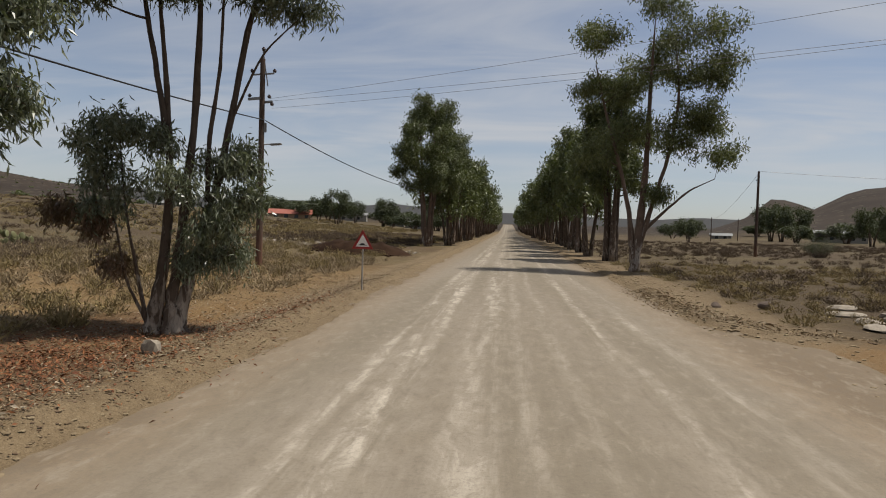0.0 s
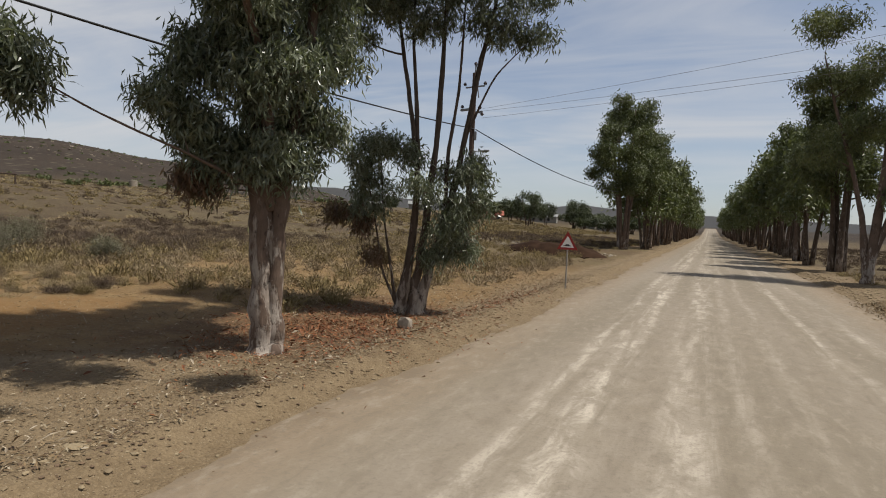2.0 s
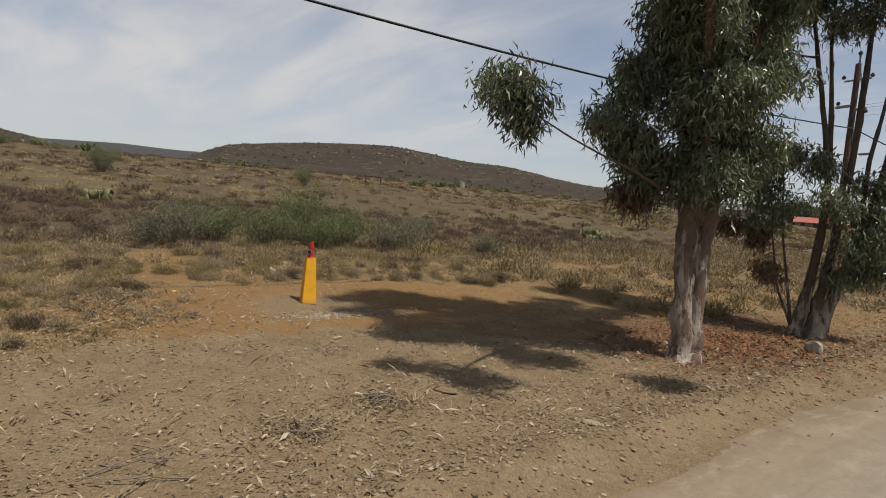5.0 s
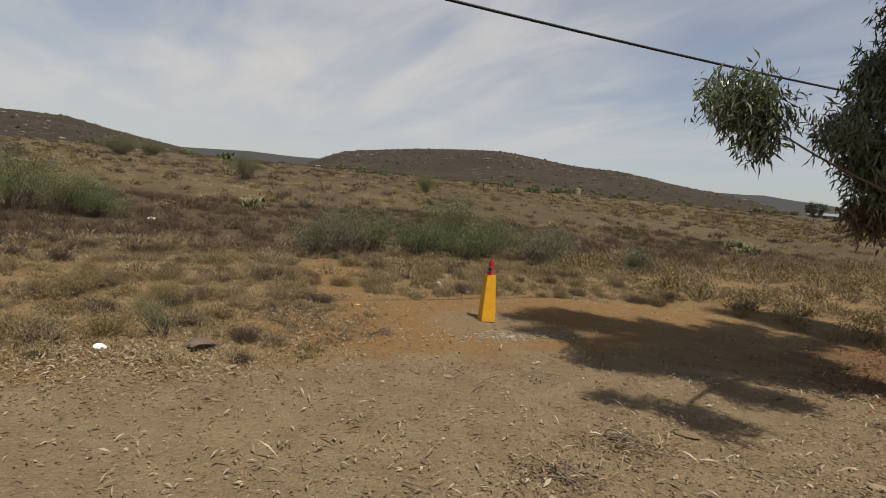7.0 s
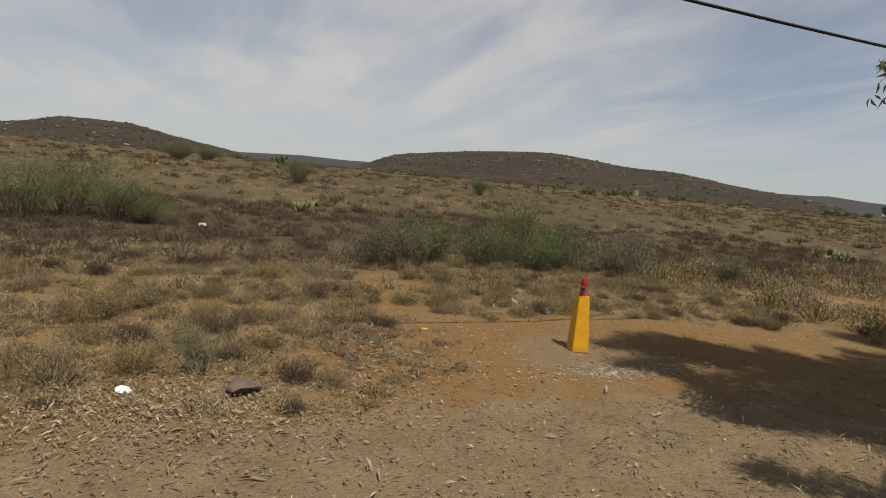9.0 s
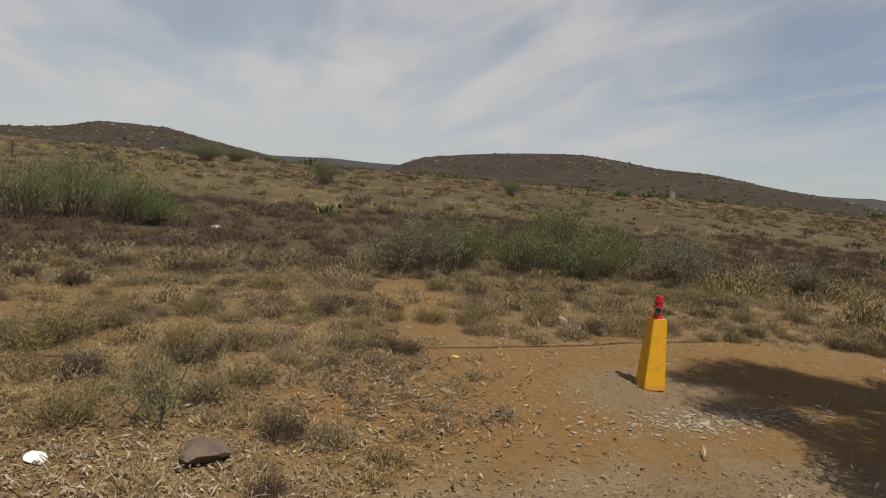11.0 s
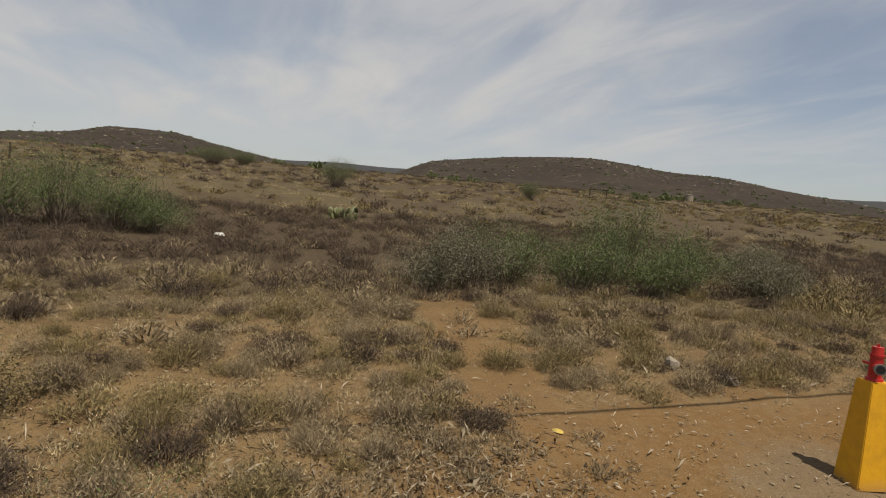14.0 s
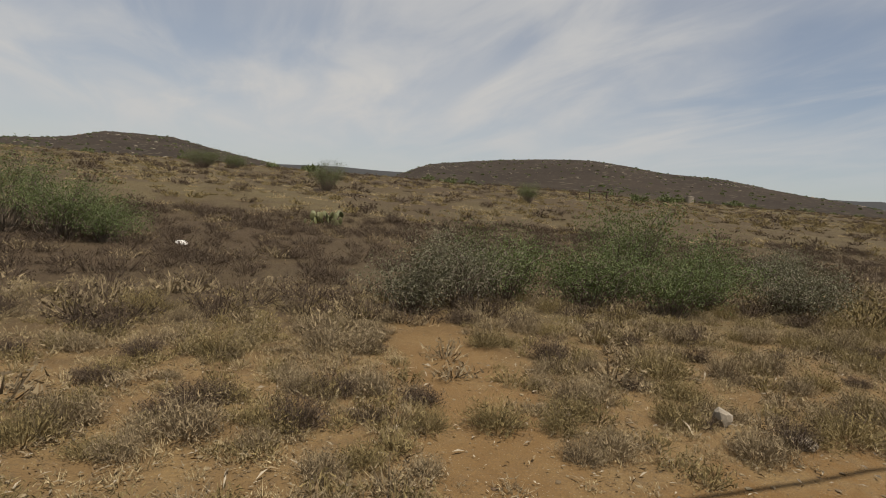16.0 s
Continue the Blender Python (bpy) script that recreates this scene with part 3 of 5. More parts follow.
def leaves(g, centres, length, width, droop=0.7, tri=False):
    n = len(centres)
    d = rng.normal(size=(n, 3))
    d[:, 2] -= droop * 1.6
    d /= np.linalg.norm(d, axis=1)[:, None]
    s = np.cross(d, rng.normal(size=(n, 3)))
    s /= np.linalg.norm(s, axis=1)[:, None] + 1e-9
    ln = (length * rng.uniform(0.65, 1.25, n))[:, None]
    wd = (width * rng.uniform(0.7, 1.3, n))[:, None]
    bend = np.cross(d, s) * ln * 0.12
    p = centres
    if tri:
        g.tris(np.stack([p + s * wd * 0.5, p - s * wd * 0.5, p + d * ln], 1))
        return
    g.quads(np.stack([p, p + d * ln * 0.4 + s * wd * 0.5 + bend, p + d * ln, p + d * ln * 0.45 - s * wd * 0.5 + bend], 1))


def clump_points(c, r, twigs, per, spread=0.16, flat=.85):
    """Leaves hang in tufts on twigs that fill a clump unevenly."""
    d = rng.normal(size=(twigs, 3))
    d /= np.linalg.norm(d, axis=1)[:, None]
    rad = r * rng.uniform(0.25, 1.0, twigs) ** 0.6 * rng.uniform(0.8, 1.15, twigs)
    tips = np.asarray(c) + d * rad[:, None] * np.array([1, 1, flat])
    pts = np.repeat(tips, per, 0) + rng.normal(size=(twigs * per, 3)) * spread * np.array([1, 1, 1.25])
    return tips, pts


def gum_tree(name, base, stems, clumps, leaf, label, bark=BARK, leaf_mat=LEAF, density=1.0, group="", red=(), ragged=4, low=False, flat=.85, droop=.7, reach=1.1):
    """stems: (points, radii); clumps: (dx, dy, z, r) from the base; leaf: length, width, tuft size."""
    tree = empty(name, *base)
    tagged(tree, label, "tree", group)
    k = 0
    nodes = []
    for pts, radii in stems:
        pts = np.asarray(pts, float)
        t = np.linspace(0, 1, len(pts))
        tt = np.linspace(0, 1, 4 * len(pts))
        fine = np.stack([np.interp(tt, t, pts[:, j]) for j in range(3)], 1)
        for _ in range(2):
            fine[1:-1] = (fine[:-2] + 2 * fine[1:-1] + fine[2:]) / 4
        rr = np.interp(tt, t, radii)
        fine[1:-1] += rng.normal(size=(len(fine) - 2, 3)) * rr[1:-1, None] * 0.10
        g = Geo()
        g.tube(fine[::3] if low else fine, (rr * (1 + 0.08 * rng.normal(size=len(rr))))[:: 3 if low else 1], 6 if low else 12)
        geo_part("trunk", g, bark, tree, smooth=True)
        nodes += [(p, q) for p, q in zip(fine, rr)]
    P = np.array([p for p, _ in nodes])
    R = np.array([q for _, q in nodes])
    twig, crown, rcrown = Geo(), Geo(), Geo()
    whole = []
    for j, (x, y, z, r) in enumerate(clumps):  # each mass of leaves breaks up into smaller sprays
        whole.append((x, y, z, r * .72, j, True))
        for q in range(ragged):
            a, e = rng.uniform(0, 2 * math.pi), rng.uniform(-.5, 1.0)
            d = r * rng.uniform(.6, reach)
            whole.append((x + d * math.cos(a) * math.cos(e), y + d * math.sin(a) * math.cos(e), z + d * .7 * math.sin(e), r * rng.uniform(.3, .5), j, False))
    for x, y, z, r, j, main in whole:
        c = np.array([x, y, z])
        below = P[:, 2] < z - 0.3 * r
        d = np.linalg.norm(P - c, axis=1) + np.where(below, 0, 3.0) + 0.35 * np.maximum(0, P[:, 2] - z + 1.2 * r)
        a = int(np.argmin(d))
        rad = min(R[a] * 0.6, 0.02 + 0.022 * np.linalg.norm(P[a] - c) + 0.01 * r)
        if main:
            hub = c
        limb = Geo() if main else twig
        start = P[a] if main else hub
        limb.tube(bezier(start, c, (0, 0, -0.06 * np.linalg.norm(P[a] - c)), 6), np.linspace(rad, rad * 0.35, 6) * (1 if main else .35), (4 if low else 7) if main else 3)
        if main:
            geo_part("branch", limb, bark, tree, smooth=True)
        twigs = max(6, int(density * 26 * (r / leaf[2] / 4) ** 2))
        tips, pts = clump_points(c, r, twigs, 9 if low else max(8, int(13 * min(1.6, density))), leaf[2], flat)
        for tip in tips[: None if main and not low else 0: max(1, len(tips) // 8)]:
            s = c + (P[a] - c) * 0.15 * rng.uniform()
            twig.tube(bezier(s, tip, (0, 0, 0.1 * r), 4), np.linspace(rad * 0.3, 0.004, 4), 3, False)
        leaves(rcrown if j in red else crown, pts, leaf[0], leaf[1], droop, tri=low)
    if twig.n:
        tagged(geo_part("twig_mass", twig, TWIG, tree), kind="stuff")
    tagged(geo_part("crown", crown, leaf_mat, tree, "drooping narrow grey-green leaves"), kind="stuff")
    if rcrown.n:
        tagged(geo_part("dead_leaves", rcrown, LEAF_RED, tree, "dead brown leaves"), kind="stuff")
    return tree


def at_land(x, y, dz=0.0):
    return (x, y, float(land(x, y)) + dz)


# the stout gum by the track
b = at_land(-6.72, 6.0, -0.08)
c1 = [(-.95, -.95, 3.8, .58), (-.8, -.8, 4.35, .46), (-.55, -.55, 4.7, .66), (-.8, -.7, 3.4, .6), (-.1, -.1, 3.3, .6), (.6, .5, 3.7, .6), (.7, .45, 4.7, .5), (0, 0, 4.5, .8), (-.35, -.25, 5.4, .75), (.7, .5, 5.7, .5), (-.5, -.5, 5.5, .5),
      (.6, -.7, 4.2, .6), (0, -.5, 4.0, .5), (.1, -.55, 5.0, .55), (.4, -.9, 5.2, .65), (-.5, .8, 4.1, .65), (-.9, .5, 5.0, .7), (.2, .9, 4.9, .65), (-1.18, -3.3, 3.95, .52), (-1.6, -3.2, 4.1, .42), (-.95, -3.0, 3.6, .3), (-.5, -.6, 3.0, .48), (.35, .1, 3.0, .48), (.1, -.5, 3.05, .48), (-.3, .4, 3.1, .48)]
c2 = [(-.2, .2, 6.5, .9), (.7, -.4, 6.8, .8), (-.55, -.1, 6.6, .75), (-.3, -.9, 7.4, .8), (.4, .6, 7.6, .8), (-.7, .4, 8.2, .75), (.1, -.2, 8.8, .7), (1.3, .5, 7.2, .7), (-1.5, .7, 7.4, .6), (3.4, -1.1, 6.0, .5), (-1.6, -.8, 7.6, .6), (-1.3, -1.0, 8.8, .8), (-1.55, -1.4, 9.8, .75), (-.8, -.5, 10.2, .75), (-.3, 0, 9.6, .85), (.5, .3, 9.2, .8), (.2, -1.2, 5.6, .6), (-.1, -1.0, 6.5, .6), (.5, -1.1, 7.2, .65), (-.3, 1.6, 5.6, .7), (-.9, 1.5, 7.0, .75), (-.2, 1.5, 8.4, .75), (-.9, 1.9, 6.2, .6)]
c3 = [(.3, -1.9, 6.5, .75), (1.2, -1.9, 6.4, .7), (1.9, -1.8, 6.2, .6), (-.5, -2.2, 7.3, .8), (.5, -2.0, 7.8, .8), (-.9, -2.1, 8.7, .75), (-1.2, -1.8, 10.0, .6), (2.0, -3.6, 6.2, .5), (1.5, -3.9, 6.4, .42), (2.5, -3.4, 6.3, .4), (.2, 2.6, 7.4, .8), (-.6, 2.7, 8.4, .8), (-.9, -.8, 2.72, .12), (-.75, -.6, 2.68, .10)]
gum_tree("gum_tree", b, [
    ([(0.0, 0, 0), (-.02, 0, .22), (-.06, -.04, 1.2), (-.10, -.06, 2.2), (-.16, -.12, 3.0), (-.35, -.3, 4.6), (-.5, -.4, 7.6), (-.9, -.7, 9.8)], (.29, .205, .185, .18, .15, .09, .06, .02)),
    ([(.11, .09, 0), (.09, .07, .35), (.09, .08, 1.4), (.10, .09, 2.3), (.17, .13, 3.1), (.45, .35, 5.0), (.4, .3, 7.6)], (.2, .145, .135, .15, .12, .08, .03)),
    ([(0, 0, 2.3), (.05, -.1, 3.0), (.2, -.4, 4.4), (.6, -.6, 6.0), (2.2, -1.0, 6.1)], (.13, .11, .08, .05, .02)),
    ([(.05, -.2, 4.2), (.7, -1.6, 5.3), (1.4, -2.8, 6.0), (2.0, -3.7, 6.2)], (.06, .045, .03, .012)),
    ([(-.12, -.15, 2.6), (-.35, -1.2, 3.0), (-.7, -2.3, 3.35), (-1.0, -3.0, 3.7), (-1.3, -3.3, 3.95)], (.03, .02, .014, .009, .005)),
], c1 + c2 + c3, (.18, .032, .10), "stout gum tree with mottled peeling bark and a dense drooping crown", density=1.45, droop=1.0, reach=1.05, red=(len(c1 + c2) + 12, len(c1 + c2) + 13))

# the gum of several stems
b = at_land(-6.71, 10.92, -0.06)
c1 = [(-.75, -.3, 4.0, .46), (-1.05, -.5, 3.5, .42), (-.8, -.3, 3.0, .5), (.95, .5, 3.4, .5), (1.05, .45, 2.7, .55), (.85, .4, 2.0, .5), (-.2, -.1, 3.7, .42), (1.2, .5, 3.3, .4), (-1.0, -.6, 2.1, .16), (-1.55, -.8, 2.35, .22), (-.75, -.3, 1.4, .3), (.4, .2, 1.4, .35),
      (-.9, .2, 4.0, .35), (.4, -.5, 2.9, .4), (-.95, -.4, 2.5, .36), (.9, .45, 2.4, .45), (1.1, .6, 1.6, .4)]
c2 = [(1.6, .7, 6.7, .62), (.2, .1, 6.7, .5), (2.35, .9, 6.5, .42), (-.6, -.3, 7.1, .55), (-1.2, -.7, 6.3, .35), (.6, .2, 7.6, .8), (1.5, .2, 8.0, .8), (-.5, .5, 8.2, .8), (.3, -.6, 8.6, .8), (1.3, 1.0, 9.0, .8), (-.2, .1, 9.6, .8), (2.4, 1.0, 7.6, .6), (-1.5, .3, 7.6, .75), (.5, .2, 10.2, .9), (-.9, -.2, 9.2, .9), (1.6, .6, 9.8, .85)]
gum_tree("gum_tree", b, [
    ([(-.20, -.08, 0), (-.16, -.06, .4), (-.04, 0, 1.2), (.08, .02, 2.6), (.06, .02, 3.4), (-.06, 0, 4.2), (-.30, .05, 5.3), (-.56, .1, 6.5), (-1.0, .1, 9.0)], (.20, .14, .105, .08, .07, .06, .05, .042, .015)),
    ([(.07, .02, 2.9), (.05, .03, 3.8), (-.10, .08, 5.2), (-.28, .15, 6.5), (-.3, .2, 8.6)], (.06, .055, .045, .035, .012)),
    ([(.06, .03, 0), (.08, .05, .5), (.20, .10, 1.4), (.32, .2, 2.9), (.37, .35, 4.2), (.34, .55, 6.4), (.3, .7, 9.3)], (.18, .12, .10, .08, .065, .055, .015)),
    ([(.22, .1, 0), (.24, .12, .4), (.45, .25, 1.4), (.76, .5, 2.9), (.92, .7, 4.2), (1.15, .95, 6.2), (1.4, 1.1, 7.4), (1.5, 1.2, 9.0)], (.19, .13, .10, .08, .065, .052, .04, .015)),
    ([(.62, .4, 2.6), (.62, .45, 3.9), (.80, .5, 5.2), (.85, .5, 7.2)], (.05, .045, .035, .02)),
    ([(-.25, -.1, .1), (-.42, -.2, 1.2), (-.62, -.3, 2.4), (-.75, -.35, 4.2)], (.05, .03, .02, .01)),
    ([(-.3, -.1, .3), (-.6, -.3, 1.1), (-.75, -.4, 2.2), (-1.0, -.5, 3.4)], (.04, .025, .018, .01)),
    ([(.9, .68, 4.1), (1.5, .8, 5.6), (2.2, .9, 6.3)], (.03, .02, .01)),
], c1 + [(x, y, z, r * (1.3 if z > 7 else 1.05)) for x, y, z, r in c2], (.17, .032, .095), "gum tree of several bare stems with ragged leafy shoots", bark=BARK_STEMS, density=1.15, droop=.95, reach=1.1, ragged=7, red=(8, 9, 10))

# the tall gum across the road
b = at_land(6.8, 34.3, -0.1)
c1 = [(-2.3, .4, 12.9, 1.15), (1.3, -.3, 14.6, 1.0), (3.4, -.7, 13.2, 1.0), (1.7, -.4, 12.5, 1.1), (4.2, -.9, 11.3, .8), (-1.1, .3, 10.1, 1.2), (2.1, -.5, 10.5, 1.0), (3.7, -.8, 10.5, .9), (-2.7, .5, 10.1, .6),
      (2.9, -.6, 8.6, 1.1), (1.8, -.4, 7.2, 1.1), (4.0, -1.0, 6.4, .8), (3.7, -.8, 7.9, .9), (-.8, .2, 7.8, 1.2), (-1.8, .4, 6.5, 1.0), (.9, -.2, 4.3, .5), (.4, 1.2, 11.6, 1.1), (-.2, 0, 15.6, .5)]
gum_tree("gum_tree", b, [
    ([(0, 0, 0), (.1, 0, 1.0), (.3, 0, 3.5), (.5, 0, 7), (.5, -.1, 10), (.6, -.2, 13.8)], (.34, .24, .2, .15, .1, .03)),
    ([(.1, 0, .9), (.6, -.1, 3.0), (1.5, -.3, 6.2), (2.0, -.4, 9.5), (1.7, -.4, 12.5)], (.16, .13, .1, .07, .03)),
    ([(-.1, 0, .6), (-.3, .1, 3.2), (-1.0, .2, 6.2), (-1.8, .3, 9.0), (-2.4, .4, 11.6)], (.17, .13, .1, .07, .03)),
    ([(.3, 0, 2.2), (1.4, -.3, 3.4), (2.6, -.6, 4.6), (3.8, -.9, 5.2)], (.1, .07, .05, .02)),
], [(x, y, z, r) for x, y, z, r in c1], (.25, .062, .2), "tall gum tree with tiered clumps of sunlit leaves", bark=BARK, leaf_mat=LEAF_SUN, density=1.2, ragged=12, flat=.68, reach=1.45)


def row_tree(b, height, spread, stems, label, bark, name="gum_tree", low=False, group="gum trees lining the road", leaf_mat=LEAF_FAR):
    cl = []
    st = []
    for s in range(stems):
        a = 2 * math.pi * (s + rng.uniform(0, .6)) / stems
        out = spread * rng.uniform(.3, .75)
        tip = (out * math.cos(a), out * math.sin(a), height * rng.uniform(.82, .97))
        foot = (.35 * math.cos(a), .35 * math.sin(a), 0)
        st.append(([foot, (tip[0] * .35, tip[1] * .35, height * .25), (tip[0] * .7, tip[1] * .7, height * .55), tip], (.26, .17, .11, .03)))
        for q in (.48, .6, .7, .8, .9, 1.0) if low else (.46, .55, .62, .7, .77, .85, .92, 1.0):
            k = rng.uniform(.7, 1.25)
            bell = .45 + .95 * math.sin(math.pi * (q - .12) ** 1.15)
            cl.append((tip[0] * k * bell + rng.uniform(-.9, .9), tip[1] * k * bell + rng.uniform(-.9, .9), height * q * rng.uniform(.92, 1.0), spread * (rng.uniform(.28, .42) if low else rng.uniform(.2, .34))))
    leaf = (.60, .22, .42) if low else (.34, .10, .24)
    return gum_tree(name, b, st, cl, leaf, label, bark=bark, leaf_mat=leaf_mat, density=1.6 if low else 1.1, group=group, ragged=2 if low else 6, low=low, flat=.75)


LINE = "dark multi-stemmed gum tree lining the gravel road"
row_tree(at_land(-8.9, 65.0), 15.2, 4.3, 5, LINE, BARK)
row_tree(at_land(-7.4, 76.0), 13.2, 3.6, 4, LINE, BARK)
row_tree(at_land(7.4, 45.7), 13.0, 2.8, 4, LINE, BARK_DARK)
row_tree(at_land(7.2, 62.0), 12.4, 3.1, 4, LINE, BARK)
kinds = [row_tree(at_land(-7.8, 85.0), 13.2, 3.9, 4, LINE, BARK, low=True), row_tree(at_land(7.3, 71.0), 11.5, 3.6, 3, LINE, BARK_DARK, low=True), row_tree(at_land(7.6, 79.0), 12.2, 3.4, 4, LINE, BARK, low=True)]
for side, start in ((-7.8, 70.5), (7.3, 54.0)):
    y = start
    while y < 420:
        near = (abs(y - 76) < 3 or abs(y - 85) < 3) if side < 0 else (abs(y - 62) < 3 or abs(y - 71) < 3 or abs(y - 79) < 3)
        if not near:
            x = side + rng.uniform(-.9, .9)
            m = pose(*at_land(x, y), 0, 0, rng.uniform(0, 360)) @ Matrix.Scale(rng.uniform(.8, 1.05), 4)
            copy_thing(kinds[int(rng.integers(0, 3))], m).matrix_basis = m
        y += rng.uniform(6.0, 9.5) * (1.0 + max(0, y - 150) / 250)

# trees of the far farmsteads
far_tree = row_tree(at_land(-40, 190), 8.0, 3.8, 3, "far dark-green shade tree by the farmhouses", BARK_DARK, "shade_tree", True, "far shade trees", LEAF_SHADE)
for i in range(72):
    az, d = rng.uniform(5.5, 24), rng.uniform(185, 330)
    if i >= 54:
        az, d = rng.uniform(-36, -14), rng.uniform(190, 330)
    x, y = -d * math.sin(radians(az)), d * math.cos(radians(az))
    m = pose(*at_land(x, y, -0.3), 0, 0, rng.uniform(0, 360)) @ Matrix.Diagonal((rng.uniform(.7, 1.6), rng.uniform(.7, 1.6), rng.uniform(.4, .9), 1))
    copy_thing(far_tree, m).matrix_basis = m
for az, d, s in ((16.2, 175, 1.1), (-29.3, 170, 1.0), (-23.2, 210, 1.2), (-22.4, 220, 1.3), (-24.2, 215, 1.2), (31.8, 165, .5), (29.3, 150, .45), (-16.0, 150, .6)):
    x, y = -d * math.sin(radians(az)), d * math.cos(radians(az))
    m = pose(*at_land(x, y, -0.2), 0, 0, rng.uniform(0, 360)) @ Matrix.Scale(s, 4)
    copy_thing(far_tree, m).matrix_basis = m


# ---- poles and lines ----
def power_pole():
    b = at_land(-11.9, 27.5, -0.1)
    pole = empty("power_pole", *b)
    tagged(pole, "creosoted wooden power pole with steel crossarms and brown insulators", "power pole")
    bm = bmesh.new()
    cyl(bm, .16, .115, 9.8, pose(0, 0, 4.9), 14)
    part("shaft", bm, POLE_WOOD, pole, smooth=False)
    bm = bmesh.new()
    box(bm, (1.15, .07, .07), pose(.05, 0, 9.1, 0, 0, -12), .01)
    part("crossarm", bm, STEEL, pole)
    bm = bmesh.new()
    box(bm, (.75, .11, .11), pose(-.38, 0, 7.95, 0, 0, -20), .01)
    box(bm, (.55, .10, .10), pose(.28, 0, 7.8, 0, 0, -20), .01)
    part("lower_crossarm", bm, STEEL, pole)
    bm = bmesh.new()
    box(bm, (.05, .04, 1.75), pose(.13, 0, 9.4, 0, -9, 0), .006)
    box(bm, (.05, .04, .75), pose(.02, 0, 9.9, 0, 8, 0), .006)
    part("peak_bracket", bm, STEEL, pole)
    for x, z in ((-.5, 9.2), (.6, 9.2), (.04, 10.22), (-.6, 8.05), (.36, 8.0), (.5, 7.65)):
        bm = bmesh.new()
        for k, (r, h) in enumerate(((.075, .05), (.1, .05), (.06, .06))):
            cyl(bm, r, r * .8, h, pose(x, -.03, z + .05 * k), 12)
        part("insulator", bm, INSULATOR, pole)
    lamp = bmesh.new()
    cyl(lamp, .025, .025, .5, pose(.35, 0, 5.82, 0, 84, 0), 8)
    box(lamp, (.55, .18, .09), pose(.72, 0, 5.82, 0, -4, 0), .03)
    part("street_light", lamp, GALV, pole, "grey street light head on a short arm")
    bm = bmesh.new()
    box(bm, (.14, .1, .45), pose(.17, 0, 6.6), .02)
    part("junction_box", bm, STEEL, pole)


power_pole()


def cable(name, a, b, sag, r, label, mat=BLACK):
    g = Geo()
    t = np.linspace(0, 1, 40)[:, None]
    p = np.asarray(a, float) + (np.asarray(b, float) - np.asarray(a, float)) * t
    p[:, 2] -= (sag * 4 * t * (1 - t))[:, 0]
    g.tube(p, [r] * 40, 6)
    tagged(geo_part(name, g, mat, smooth=True), label, "cable")


cable("aerial_cable", (-11.75, 27.4, 7.3), (-11.2, -46, 7.3), 1.76, .026, "thick black bundled aerial cable hung from the pole")
cable("aerial_cable", (-11.75, 27.6, 7.3), (-9.0, 66, 6.8), 0.7, .026, "thick black bundled aerial cable hung from the pole")
for z0, z1, dx in ((8.3, 9.2, .36), (8.2, 7.5, .5), (7.85, 7.6, .5)):
    cable("power_line", (-11.9 + dx, 27.45, z0), (28.0, 6.5, z1), 0.35, .006, "thin bare overhead conductor crossing the road", STEEL)


def plain_pole(x, y, h, label):
    pole = empty("utility_pole", *at_land(x, y, -0.1))
    tagged(pole, label, "power pole")
    bm = bmesh.new()
    cyl(bm, .15, .1, h, pose(0, 0, h / 2), 12)
    part("shaft", bm, POLE_WOOD, pole)
    bm = bmesh.new()
    cyl(bm, .05, .05, .12, pose(-.16, 0, h - .8, 0, 90, 0), 8)
    cyl(bm, .07, .05, .1, pose(0, 0, h + .03), 8)
    part("insulator", bm, INSULATOR, pole)
    return pole


plain_pole(23.65, 61.1, 8.3, "bare dark wooden utility pole in the scrub")
for az, d in ((-17.8, 190), (-19.9, 210)):
    plain_pole(-d * math.sin(radians(az)), d * math.cos(radians(az)), 7.0, "far wooden utility pole")
cable("power_line", (23.65, 61.1, 9.0), (70, 63, 8.6), .5, .015, "thin bare overhead conductor", STEEL)
cable("power_line", (23.65, 61.1, 8.8), (58.0, 181, 8.2), 1.2, .015, "thin bare overhead conductor", STEEL)


